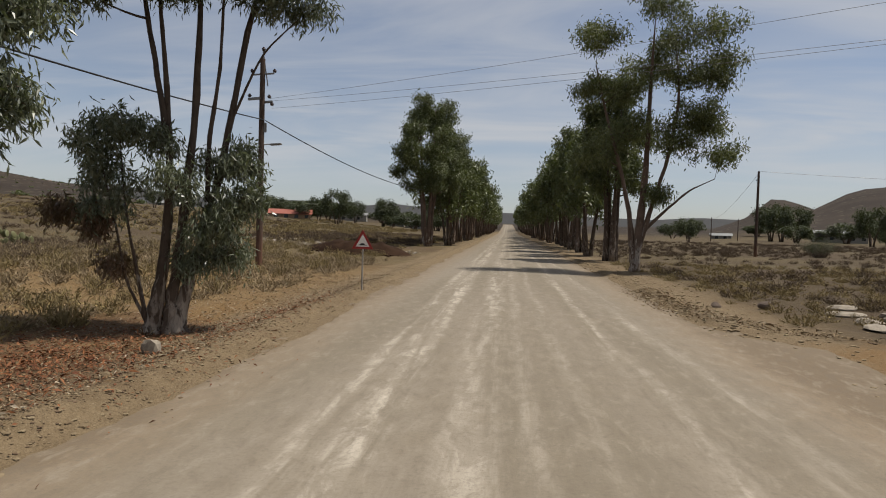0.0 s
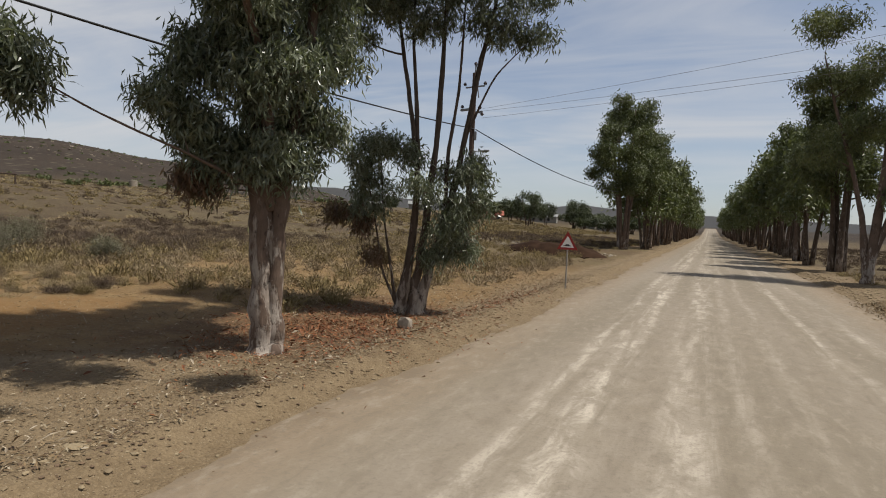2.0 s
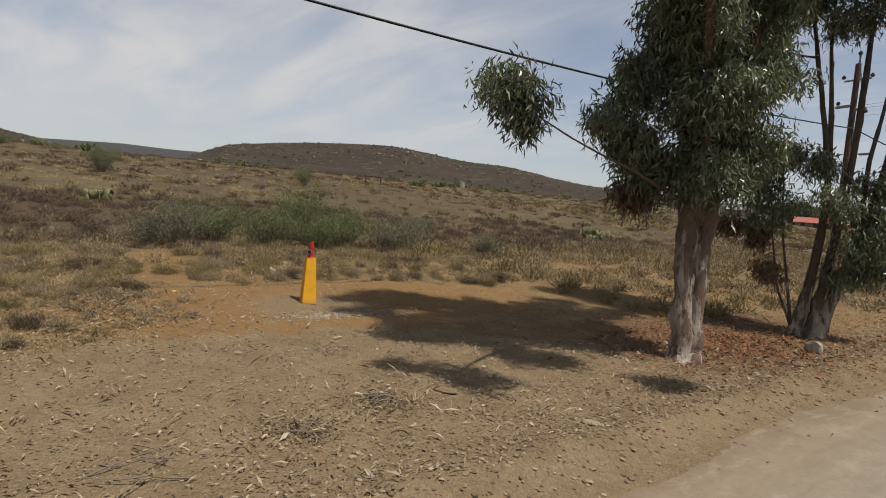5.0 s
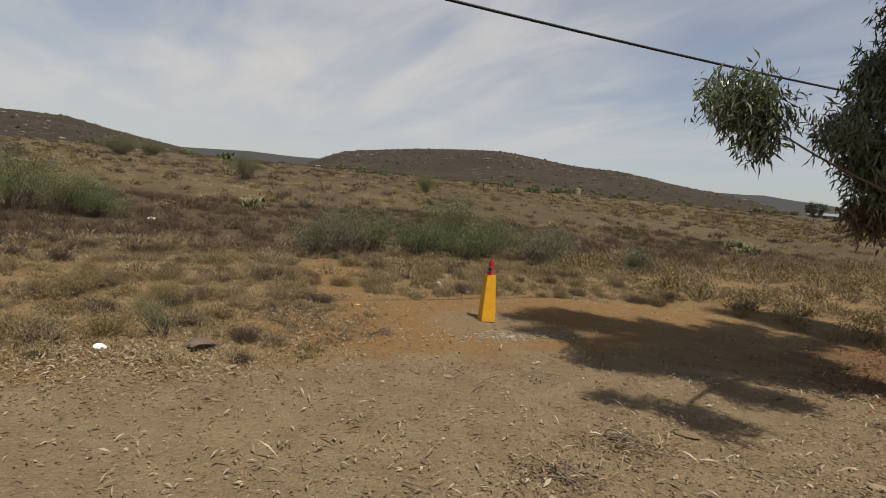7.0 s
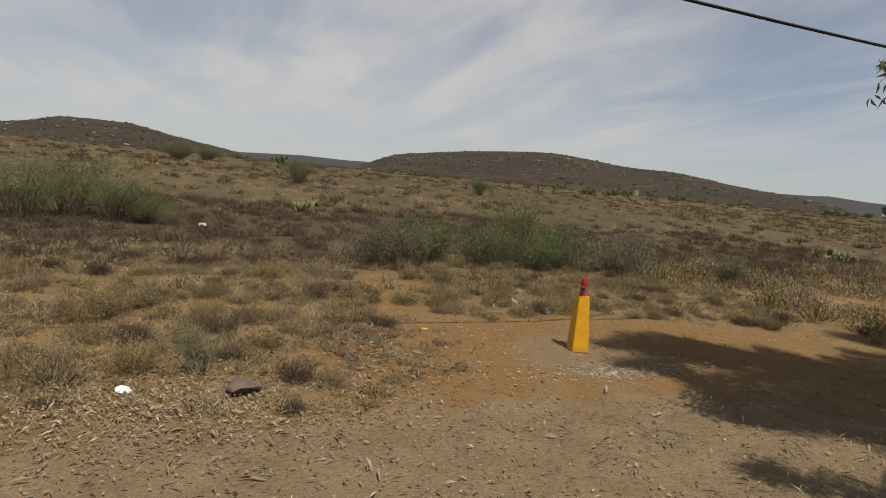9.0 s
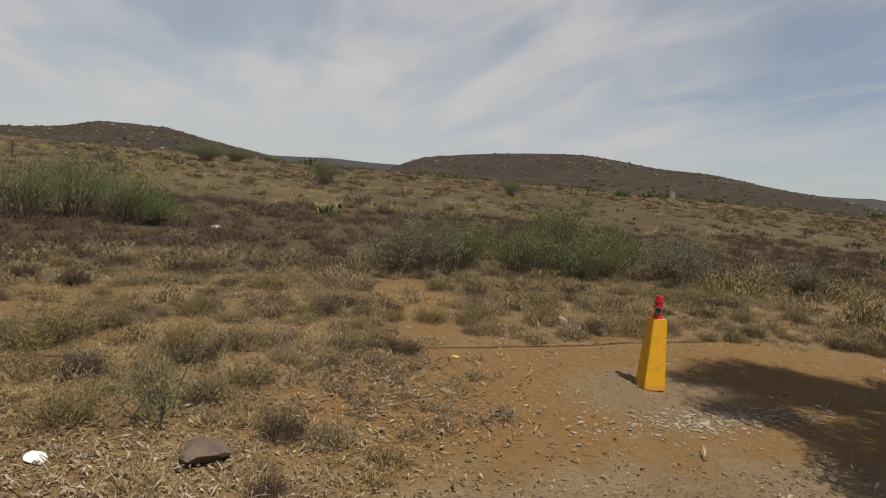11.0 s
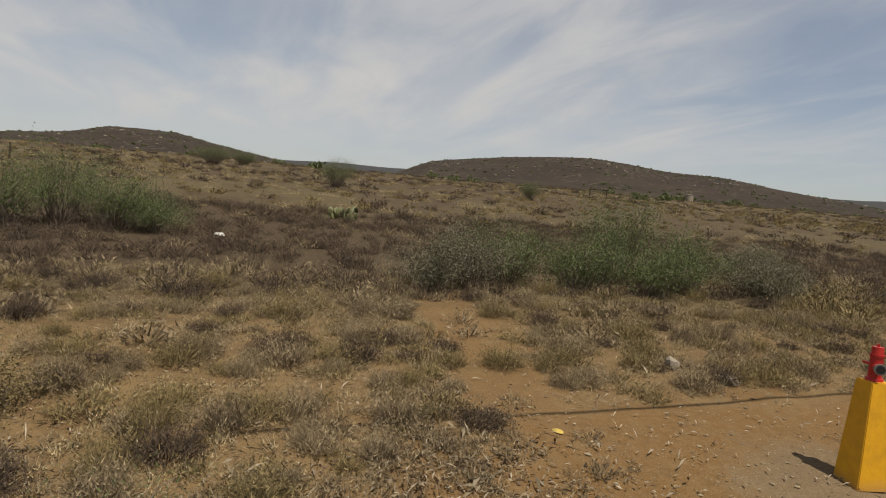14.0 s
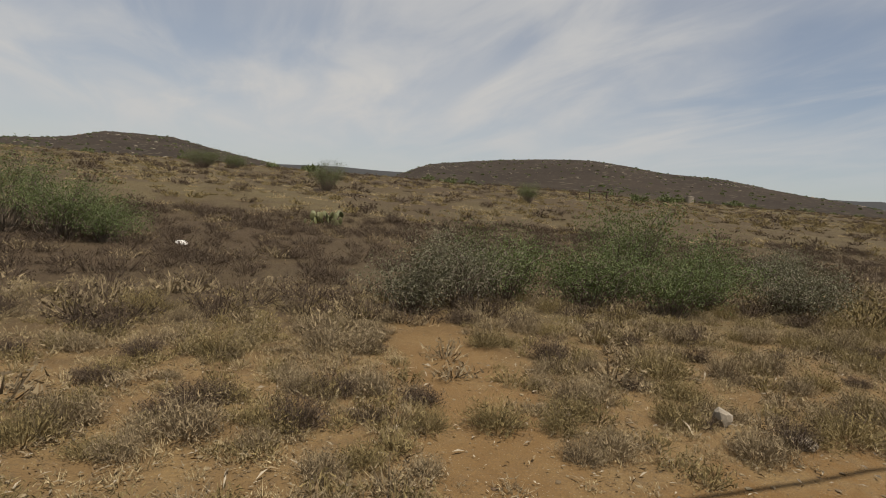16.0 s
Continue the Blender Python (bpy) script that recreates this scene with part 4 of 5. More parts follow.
# ---- road sign ----
def warning_sign():
    b = at_land(-4.95, 19.5, -0.05)
    sign = empty("road_sign", *b, -4)
    tagged(sign, "red-bordered triangular road sign warning of a speed hump", "road sign")
    bm = bmesh.new()
    cyl(bm, .026, .026, 2.0, pose(0, .03, 1.0), 10)
    part("post", bm, GALV, sign)
    foot = 1.41

    def tri(size, y, depth, lift):
        bm = bmesh.new()
        h = size * math.sqrt(3) / 2
        v = [bm.verts.new(q) for q in ((-size / 2, y, foot + lift), (size / 2, y, foot + lift), (0, y, foot + lift + h))]
        f = bm.faces.new(v)
        ext = bmesh.ops.extrude_face_region(bm, geom=[f])
        bmesh.ops.translate(bm, vec=(0, depth, 0), verts=[e for e in ext["geom"] if isinstance(e, bmesh.types.BMVert)])
        bmesh.ops.recalc_face_normals(bm, faces=bm.faces)
        return bm
    part("border", tri(.74, -.004, .004, 0), SIGN_RED, sign, "red border")
    part("face", tri(.47, -.009, .004, .078), WHITE, sign, "white face")
    bm = bmesh.new()
    pts = [(-.14, .12), (.14, .12), (.14, .14), (.10, .145), (.05, .19), (-.05, .19), (-.10, .145), (-.14, .14)]
    f = bm.faces.new([bm.verts.new((x, -.014, foot + z)) for x, z in pts])
    ext = bmesh.ops.extrude_face_region(bm, geom=[f])
    bmesh.ops.translate(bm, vec=(0, .004, 0), verts=[e for e in ext["geom"] if isinstance(e, bmesh.types.BMVert)])
    bmesh.ops.recalc_face_normals(bm, faces=bm.faces)
    part("symbol", bm, SIGN_BLACK, sign, "black hump symbol")


warning_sign()


# ---- the hydrant on its yellow post ----
def hydrant():
    b = at_land(-12.28, 1.97, -0.005)
    h = empty("hydrant", *b, -14)
    tagged(h, "red fire hydrant on a tapered yellow concrete post", "hydrant")
    bm = bmesh.new()
    bmesh.ops.create_cone(bm, cap_ends=True, segments=4, radius1=.275 / math.sqrt(2), radius2=.175 / math.sqrt(2), depth=.89, matrix=pose(0, 0, .445, 0, 0, 45))
    bmesh.ops.bevel(bm, geom=bm.edges[:], offset=.006, segments=2, affect="EDGES")
    part("concrete_post", bm, YELLOW, h, "yellow painted concrete")
    bm = bmesh.new()
    cyl(bm, .066, .062, .03, pose(0, 0, .90), 20)
    cyl(bm, .050, .047, .19, pose(0, 0, 1.0), 20)
    cyl(bm, .054, .054, .02, pose(0, 0, 1.10), 20)
    cyl(bm, .046, .042, .06, pose(0, 0, 1.14), 20)
    body = part("valve_body", bm, RED, h, "red painted iron")
    bm = bmesh.new()
    cyl(bm, .014, .014, .03, pose(0, 0, 1.18), 4)
    part("spindle", bm, RED, h)
    bm = bmesh.new()
    cyl(bm, .034, .034, .09, pose(.06, -.03, 1.005, 0, 90, -27), 18)
    outlet = part("outlet", bm, RED, h)
    bm = bmesh.new()
    cyl(bm, .045, .045, .022, pose(.104, -.052, 1.005, 0, 90, -27), 18)
    part("rim", bm, STEEL, outlet, "worn steel rim")
    bm = bmesh.new()
    cyl(bm, .034, .034, .008, pose(.1125, -.0565, 1.005, 0, 90, -27), 18)
    part("mouth", bm, BLACK, outlet, "dark open mouth")
    bm = bmesh.new()
    cyl(bm, .012, .012, .06, pose(-.07, -.02, 1.02, 0, 90, 10), 10)
    part("side_bolt", bm, RED, h)


hydrant()


# ---- stones ----
def stone_mesh(seed, flat=0.6, jag=0.28, level=2):
    r = random.Random(seed)
    bm = bmesh.new()
    bmesh.ops.create_icosphere(bm, subdivisions=level, radius=0.5)
    ax = [(Vector((r.gauss(0, 1), r.gauss(0, 1), r.gauss(0, 1))).normalized(), r.uniform(.26, .42)) for _ in range(9)]
    for v in bm.verts:
        for d, h in ax:  # cut flat facets
            over = v.co.dot(d) - h
            if over > 0:
                v.co -= d * over * 0.9
        v.co *= 1 + r.uniform(-.04, .04)
        v.co.z *= flat
    me = bpy.data.meshes.new("stone")
    bm.to_mesh(me)
    bm.free()
    return me


def rock(x, y, size, label, seed, flat=.6, mat=ROCK, rz=0.0, sink=.12, name="rock"):
    me = stone_mesh(seed, flat)
    me.materials.append(mat)
    ob = new(name, me)
    s = Vector(size)
    ob.matrix_basis = pose(x, y, float(land(x, y)) + s.z * flat * (.36 - sink), 0, 0, rz) @ Matrix.Diagonal((*s, 1))
    return tagged(ob, label, "rock")


rock(-5.95, 9.3, (.34, .30, .46), "pale angular rock beside the gum tree", 3, .75, PALE_STONE)
rock(-14.5, 2.75, (.42, .3, .3), "pale flat-topped stone at the edge of the clay", 5, .6, PALE_STONE, 25)
rock(-15.0, 2.35, (.2, .16, .34), "upright pale stone among shrubs", 8, .8, PALE_STONE, 40)
rock(-11.25, -3.25, (.60, .44, .36), "flat dark brown slab lying in twigs", 11, .5, DARK_SLAB, 20, .02)
rock(-11.4, -4.42, (.22, .16, .2), "small white stone in dead leaves", 12, .5, WHITE, 60)
rock(-5.6, 7.7, (.2, .16, .2), "small grey stone on the gravel verge", 14)
rock(-12.05, -.95, (.2, .15, .07), "flat grey stone on clay", 17, .5)
rock(-12.5, -.7, (.22, .17, .09), "flat grey stone on clay", 18, .5)
rock(-28.0, -3.2, (.42, .25, .3), "white litter caught in the scrub", 23, .5, WHITE, 70, name="litter")
rock(-13.56, -.17, (.13, .1, .06), "scrap of yellow plastic on the clay", 29, .5, YELLOW_LITTER, 30, name="litter")
for x, y, sx, sy, rz, seed in ((9.2, 17.8, 1.3, .8, 20, 31), (8.9, 16.3, 1.1, .8, 50, 32), (9.9, 19.2, 1.2, .7, 10, 33), (8.6, 15.3, .9, .6, 75, 34), (9.8, 16.6, 1.0, .8, 35, 35), (10.4, 17.6, 1.2, .7, 5, 36)):
    rock(x, y, (sx, sy, .5), "pale flat bedrock slab breaking through the soil", seed, .4, PALE_STONE, rz)["group"] = "bedrock slabs east of the road"
rock(7.4, 18.6, (.5, .42, .5), "brown boulder in dry grass", 37, .7, DARK_SLAB, 15)
rock(6.1, 18.9, (.4, .3, .4), "brown stone in dry grass", 38, .6, DARK_SLAB, 40)
rock(-7.0, 1.25, (.36, .22, .14), "flat grey stone on gravel", 39, .5, ROCK, 30)
rock(-5.5, 2.05, (.34, .2, .1), "flat grey stone on gravel", 41, .5, ROCK, 10)
for k in range(60):
    y = 2.5 + .5 * rng.normal()
    x = -11.15 - .22 * (y - 2.3) ** 2 + rng.normal() * .14
    s = rng.uniform(.05, .13)
    me = rock(x, y, (s, s * .75, s * .35), "flat broken stone at the edge of the hydrant apron", 40 + k % 8, .6, ROCK, rng.uniform(0, 360))
    me["group"] = "broken stones by the hydrant"


def scatter_stones(name, n, xs, ys, sizes, label, mat=ROCK, keep=None):
    """Many small stones in one mesh."""
    base = [stone_mesh(90 + k, .42, level=1) for k in range(6)]
    shapes = []
    for me in base:
        v = np.zeros(len(me.vertices) * 3)
        me.vertices.foreach_get("co", v)
        shapes.append((v.reshape(-1, 3), [tuple(p.vertices) for p in me.polygons]))
        bpy.data.meshes.remove(me)
    g = Geo()
    px, py = xs(n), ys(n)
    if keep is not None:
        k = keep(px, py)
        px, py = px[k], py[k]
    pz = settled(px, py)
    for x, y, z in zip(px, py, pz):
        v, f = shapes[int(rng.integers(0, 6))]
        s = sizes[0] * (sizes[1] / sizes[0]) ** (rng.uniform() ** 2.2)
        a = rng.uniform(0, 6.283)
        c, q = math.cos(a), math.sin(a)
        w3 = v * s * np.array([1.0, rng.uniform(.6, 1), rng.uniform(.5, 1)])
        w3 = np.stack([w3[:, 0] * c - w3[:, 1] * q, w3[:, 0] * q + w3[:, 1] * c, w3[:, 2]], 1)
        g.add(w3 + (x, y, z + s * .1), f)
    ob = geo_part(name, g, mat)
    return tagged(ob, label, "stones", kind="stuff")


U = rng.uniform
scatter_stones("clods", 3800, lambda n: -5.2 + rng.normal(size=n) * .45, lambda n: U(-6, 34, n), (.018, .11), "clods and stones of the windrow along the road edge")
scatter_stones("clods", 1500, lambda n: 5.2 + rng.normal(size=n) * .4, lambda n: U(14, 46, n), (.04, .2), "clods and stones of the windrow along the road edge")
scatter_stones("gravel", 7000, lambda n: -4.7 - np.abs(rng.normal(size=n)) * 2.4, lambda n: U(-6, 24, n), (.012, .07), "loose gravel and small stones along the road verge")
scatter_stones("gravel", 1500, lambda n: 5.0 + np.abs(rng.normal(size=n)) * 1.6, lambda n: U(6, 45, n), (.03, .16), "loose gravel and small stones along the road verge")
scatter_stones("gravel", 5000, lambda n: U(-19, -9, n), lambda n: U(-7, 9, n), (.011, .075), "scattered pebbles on the clay and scrub soil")
scatter_stones("stone_chips", 900, lambda n: -11.25 + rng.normal(size=n) * .22, lambda n: 2.1 + rng.normal(size=n) * .8, (.02, .09), "flat stone chips along the hydrant apron", PALE_STONE)
scatter_stones("stone_chips", 500, lambda n: -12.1 + rng.normal(size=n) * .8, lambda n: 2.0 + rng.normal(size=n) * .9, (.012, .05), "flat stone chips along the hydrant apron")
scatter_stones("gravel", 500, lambda n: U(-4.4, 4.4, n), lambda n: U(2, 24, n), (.012, .045), "loose pebbles on the road")
scatter_stones("rubble", 900, lambda n: U(-24, -7.5, n), lambda n: U(46, 60, n), (.2, .9), "band of pale broken rubble beside the road", PALE_STONE, lambda x, y: np.abs(y - 46 - (-7.5 - x) * .55) < 4)


def on_clay(x, y):
    r = np.hypot((x + 12.1) / 2.2, (y - 2.6) / 5.6)
    trail = np.abs(y - (-.18 * (x + 12) - .6))
    return (r < .92) | ((trail < .5) & (x > -19.5) & (x < -11))


scatter_stones("hill_rocks", 1500, lambda n: U(-900, -380, n), lambda n: U(-260, 700, n), (1.0, 5.0), "pale rocks dotted over the far stony hills", PALE_STONE, lambda x, y: land(x, y) > 24 + 10 * rng.normal(size=len(x)))


# ---- litter under the gums ----
def flakes(name, n, px, py, length, width, mat, label, curl=.3):
    g = Geo()
    pz = land(px, py) + .012 + .02 * rng.uniform(size=n)
    a = rng.uniform(0, 2 * np.pi, n)
    tilt = rng.normal(size=n) * .35
    d = np.stack([np.cos(a) * np.cos(tilt), np.sin(a) * np.cos(tilt), np.sin(tilt)], 1)
    s = np.stack([-np.sin(a), np.cos(a), rng.normal(size=n) * .5], 1)
    ln = (length * np.exp(rng.normal(-.35, .5, n)))[:, None]
    wd = np.minimum(ln * .5, (width * rng.uniform(.6, 1.5, n))[:, None])
    p = np.stack([px, py, pz + np.abs(np.sin(tilt)) * ln[:, 0] * .5], 1)
    up = np.array([0, 0, 1.0]) * ln * curl * .3
    g.quads(np.stack([p - d * ln / 2, p + s * wd / 2 + up, p + d * ln / 2, p - s * wd / 2 + up], 1))
    return tagged(geo_part(name, g, mat), label, "litter", kind="stuff")


n = 19000
px = -5.1 - np.abs(rng.normal(size=n)) * 2.4
py = rng.uniform(-5, 26, n)
flakes("leaf_litter", n, px, py, .062, .016, LITTER, "dry gum leaves and bark flakes on the verge")
n = 26000
px, py = rng.uniform(-20, -9.5, n), rng.uniform(-9, 11, n)
k = ~on_clay(px, py)
flakes("leaf_litter", int(k.sum()), px[k], py[k], .05, .011, LITTER, "dry straw and leaf flakes on the soil")
n = 1500
flakes("leaf_litter", n, -10.5 + rng.normal(size=n) * 2.6, rng.normal(size=n) * 3.2 - 1.5, .08, .02, LITTER, "dry gum leaves and bark flakes on the clay")
n = 1500
flakes("bark_strips", n, -5.2 - np.abs(rng.normal(size=n)) * 2.2, rng.uniform(-5, 24, n), .11, .022, PALE_STRIP, "pale strips of shed bark on the verge")
n = 1300
flakes("bark_strips", n, -10.95 + rng.normal(size=n) * .42, -4.2 + rng.normal(size=n) * 1.0, .075, .014, PALE_STRIP, "pale strips of shed bark among the shrubs")
n = 2200
flakes("bark_strips", n, rng.uniform(-17, -11, n), rng.uniform(-7, 7, n), .07, .014, PALE_STRIP, "pale strips of shed bark among the shrubs")
n = 5200
flakes("bark_litter", n, -7.0 + rng.normal(size=n) * 1.0, 8.4 + rng.normal(size=n) * 1.7, .085, .022, RED_LITTER, "red-brown shed bark under the gum trees")
n = 1100
flakes("bark_litter", n, -5.6 + rng.normal(size=n) * .35, 14.0 + rng.normal(size=n) * 2.4, .08, .02, RED_LITTER, "red-brown shed bark along the verge")
n = 3600
flakes("bark_litter", n, -11.2 + rng.normal(size=n) * .9, -4.2 + rng.normal(size=n) * 1.3, .075, .015, LITTER, "grey shed bark in the shrubs")


def stick_pile(x, y, n, spread, label):
    z = float(land(x, y))
    pile = empty("stick_pile", x, y, z)
    tagged(pile, label, "sticks")
    for k in range(n):
        a = rng.uniform(0, math.pi * 2) if n < 12 else rng.normal(.2, .5)
        l = rng.uniform(.25, .7) * spread * 1.6
        p = np.array([0, 0, .03 + .1 * rng.uniform() * spread]) + np.array([rng.normal(), rng.normal(), 0]) * spread * .3
        d = np.array([math.cos(a), math.sin(a), rng.uniform(-.05, .2)])
        g = Geo()
        g.tube(bezier(p - d * l / 2, p + d * l / 2, rng.normal(size=3) * .03, 5), np.linspace(.008, .003, 5), 5)
        geo_part("stick", g, TWIG, pile)


n = 420
flakes("bark_litter", n, -7.0 + rng.normal(size=n) * .22, .45 + rng.normal(size=n) * .25, .085, .014, LITTER, "small heap of pale shed bark strips on gravel", .35)
n = 300
flakes("bark_litter", n, -6.75 + rng.normal(size=n) * .2, -.75 + rng.normal(size=n) * .3, .09, .015, LITTER, "small heap of pale shed bark strips on gravel", .3)
stick_pile(-7.0, .45, 14, .42, "small heap of dry sticks and bark on gravel")
stick_pile(-6.7, -.7, 14, .45, "few dry sticks lying on gravel")
stick_pile(-6.5, -2.1, 9, .5, "few dry sticks lying on gravel")
stick_pile(-11.6, -.4, 16, .3, "few dry sticks lying on clay")
stick_pile(8.4, 21.0, 9, 1.0, "dry fallen branches lying in dry grass")
stick_pile(-9.2, .9, 7, .5, "few dry sticks lying on gravel")


# ---- shrubs ----
def tuft(n, radius, height, blade, wide=.012, lean=1.0, tips=0):
    """Blades of one shrub: thin twigs out of the base, with small leaves along them."""
    a = rng.uniform(0, 2 * np.pi, n)
    e = np.arccos(rng.uniform(.1, 1, n) ** (1 / (1 + lean)))
    d = np.stack([np.sin(e) * np.cos(a), np.sin(e) * np.sin(a), np.cos(e)], 1)
    foot = np.stack([np.cos(a), np.sin(a), 0 * a], 1) * (rng.uniform(0, .35, n) * radius)[:, None]
    reach = d * np.array([radius, radius, height]) * rng.uniform(.55, 1.08, n)[:, None]
    start = foot + reach * rng.uniform(.0, .5, n)[:, None]
    end = foot + reach
    s = np.cross(d, rng.normal(size=(n, 3)))
    s /= np.linalg.norm(s, axis=1)[:, None] + 1e-9
    q = [np.stack([start - s * wide * .6, start + s * wide * .6, end], 1)]
    if tips:
        m = n * tips
        t = rng.uniform(.45, 1.05, m)[:, None]
        c = np.repeat(foot, tips, 0) + np.repeat(reach, tips, 0) * t + rng.normal(size=(m, 3)) * radius * .07
        dd = rng.normal(size=(m, 3))
        dd[:, 2] = np.abs(dd[:, 2]) + .4
        dd /= np.linalg.norm(dd, axis=1)[:, None]
        ss = np.cross(dd, rng.normal(size=(m, 3)))
        ss /= np.linalg.norm(ss, axis=1)[:, None] + 1e-9
        l, wv = blade * rng.uniform(.6, 1.4, (m, 1)), wide * rng.uniform(.8, 1.6, (m, 1))
        q.append(np.stack([c - dd * l / 2 + ss * wv * .65, c - dd * l / 2 - ss * wv * .65, c + dd * l / 2], 1))
    return np.concatenate(q)


def shrub_mesh(name, blades, mat):
    g = Geo()
    g.tris(blades)
    return g.mesh(name, mat)


SHRUBS = [("grey", SHRUB_GREY, "grey-brown dry karoo shrub on orange soil"), ("olive", SHRUB_OLIVE, "olive-tan dry karoo shrub on orange soil"), ("brown", SHRUB_BROWN, "dark brown leafless karoo shrub")]
models = []
for nm, mat, label in SHRUBS:
    for k in range(4):
        models.append((shrub_mesh("shrub", tuft(300, rng.uniform(.26, .36), rng.uniform(.26, .38), .042, .0052, .9, 4), mat), label))


def near_shrub(x, y, s, k):
    me, label = models[k]
    ob = new("shrub", me)
    ob.matrix_basis = pose(*at_land(x, y, -.02), 0, 0, rng.uniform(0, 360)) @ Matrix.Diagonal((s * rng.uniform(.85, 1.2), s * rng.uniform(.85, 1.2), s * rng.uniform(.8, 1.1), 1))
    tagged(ob, label, "shrub", "dry shrubs beside the track")


count = 0
while count < 295:
    x, y = rng.uniform(-20, -10.6), rng.uniform(-9, 9)
    if (x > -12.0 and -5.0 < y < -1.6) or on_clay(x, y) or (x > -11.2 - .0 * y and y > -2.0) or (x > -13.4 and 0 < y):
        continue
    k = int(rng.choice([0, 1, 2, 3, 4, 5, 6, 7, 8, 9, 10, 11], p=[.11] * 4 + [.09] * 4 + [.05] * 4))
    near_shrub(x, y, rng.uniform(.4, 1.1), k)
    count += 1
for x, y, s, k in ((-10.65, -2.8, .62, 8), (-13.3, -4.46, 1.15, 9), (-11.8, -5.1, 1.3, 0), (-12.3, -5.4, 1.2, 5), (-11.55, -2.6, 1.0, 8), (-15.5, -1.6, 1.0, 10), (-13.75, -.85, 1.1, 8), (-16.1, -2.4, .9, 11), (-14.2, -2.75, 1.0, 5), (-13.95, -1.6, 1.1, 1), (-15.4, .9, 1.1, 4), (-17.6, -2.2, 1.2, 5), (-17.6, 1.0, 1.0, 6), (-11.4, -2.2, .9, 0), (-15.5, -2.4, 1.0, 2), (-13.2, 7.6, 1.1, 4), (-13.6, 8.3, 1.3, 8), (-14.7, .9, 1.0, 1), (-15.3, .1, 1.1, 4), (-12.6, -3.2, .9, 1), (-14.9, 4.3, 1.15, 5), (-14.6, 5.6, .9, 0), (-14.8, 3.5, .8, 1), (-15.2, 6.6, 1.1, 4)):
    near_shrub(x, y, s, k)


def scatter_tufts(name, n, xs, ys, models_n, blades_fn, scale, mat, label, keep=None, dark=None):
    """A whole field of shrubs in one mesh."""
    shapes = [blades_fn() for _ in range(models_n)]
    px, py = xs(n), ys(n)
    if keep is not None:
        k = keep(px, py)
        px, py = px[k], py[k]
    pz = settled(px, py) - .03
    out = []
    which = rng.integers(0, models_n, len(px))
    for j, shape in enumerate(shapes):
        sel = np.where(which == j)[0]
        m = len(sel)
        a = rng.uniform(0, 2 * np.pi, m)
        s = rng.uniform(scale[0], scale[1], m)
        c, q = np.cos(a) * s, np.sin(a) * s
        v = shape.reshape(-1, 3)
        x = v[None, :, 0] * c[:, None] - v[None, :, 1] * q[:, None] + px[sel][:, None]
        y = v[None, :, 0] * q[:, None] + v[None, :, 1] * c[:, None] + py[sel][:, None]
        z = v[None, :, 2] * (s * rng.uniform(.75, 1.2, m))[:, None] + pz[sel][:, None]
        out.append(np.stack([x, y, z], -1).reshape(-1, 3, 3))
    blades = np.concatenate(out)
    me = bpy.data.meshes.new(name)
    k = len(blades)
    me.vertices.add(k * 3)
    me.vertices.foreach_set("co", blades.reshape(-1))
    me.loops.add(k * 3)
    me.loops.foreach_set("vertex_index", np.arange(k * 3))
    me.polygons.add(k)
    me.polygons.foreach_set("loop_start", np.arange(k) * 3)
    me.materials.append(mat)
    me.update(calc_edges=True)
    return tagged(new(name, me), label, "shrubs", kind="stuff")


def patchy(lo, s, seed):
    return lambda x, y: lumps(x, y, s, seed) + rng.normal(size=len(x)) * .55 > lo


clear = lambda x, y: ~on_clay(x, y)
# low growth among the near shrubs
scatter_tufts("dry_grass", 3500, lambda n: U(-22, -10.6, n), lambda n: U(-10, 14, n), 5, lambda: tuft(34, .15, .16, .036, .0055, .7, 2), (.4, 1.25), STRAW, "thin dry straw and grass on the soil", lambda x, y: clear(x, y) & ((x < -13.4) | (y < -1)))
# dense brown scrub behind them
scatter_tufts("low_shrubs", 1700, lambda n: U(-21, -10.4, n), lambda n: U(-11, 13, n), 6, lambda: tuft(48, .2, .2, .042, .008, .8, 3), (.4, 1.2), SHRUB_GREY, "small grey-tan dry shrubs on the soil", lambda x, y: clear(x, y) & ((x < -13.6) | (y < -1.5)) & ((x < -11.8) | (y < -5)) & (lumps(x, y, 1.1, 3) + .4 * rng.normal(size=len(x)) > -.1))
scatter_tufts("low_shrubs", 1000, lambda n: U(-21, -10.6, n), lambda n: U(-11, 13, n), 6, lambda: tuft(48, .2, .22, .042, .008, .8, 3), (.4, 1.2), SHRUB_OLIVE, "small olive-tan dry shrubs on the soil", lambda x, y: clear(x, y) & ((x < -13.6) | (y < -1.5)))
scatter_tufts("karoo_scrub", 2600, lambda n: U(-38, -19, n), lambda n: U(-26, 34, n), 6, lambda: tuft(62, .5, .45, .07, .012, .9, 2), (.5, 1.15), SHRUB_BROWN, "wide band of dark brown leafless scrub", patchy(-.5, .12, 4))
scatter_tufts("karoo_scrub", 800, lambda n: U(-34, -16, n), lambda n: U(-24, 40, n), 6, lambda: tuft(40, .45, .45, .10, .022, .8, 2), (.45, 1.0), SHRUB_GREY, "grey-brown dry scrub", patchy(-.2, .15, 6))
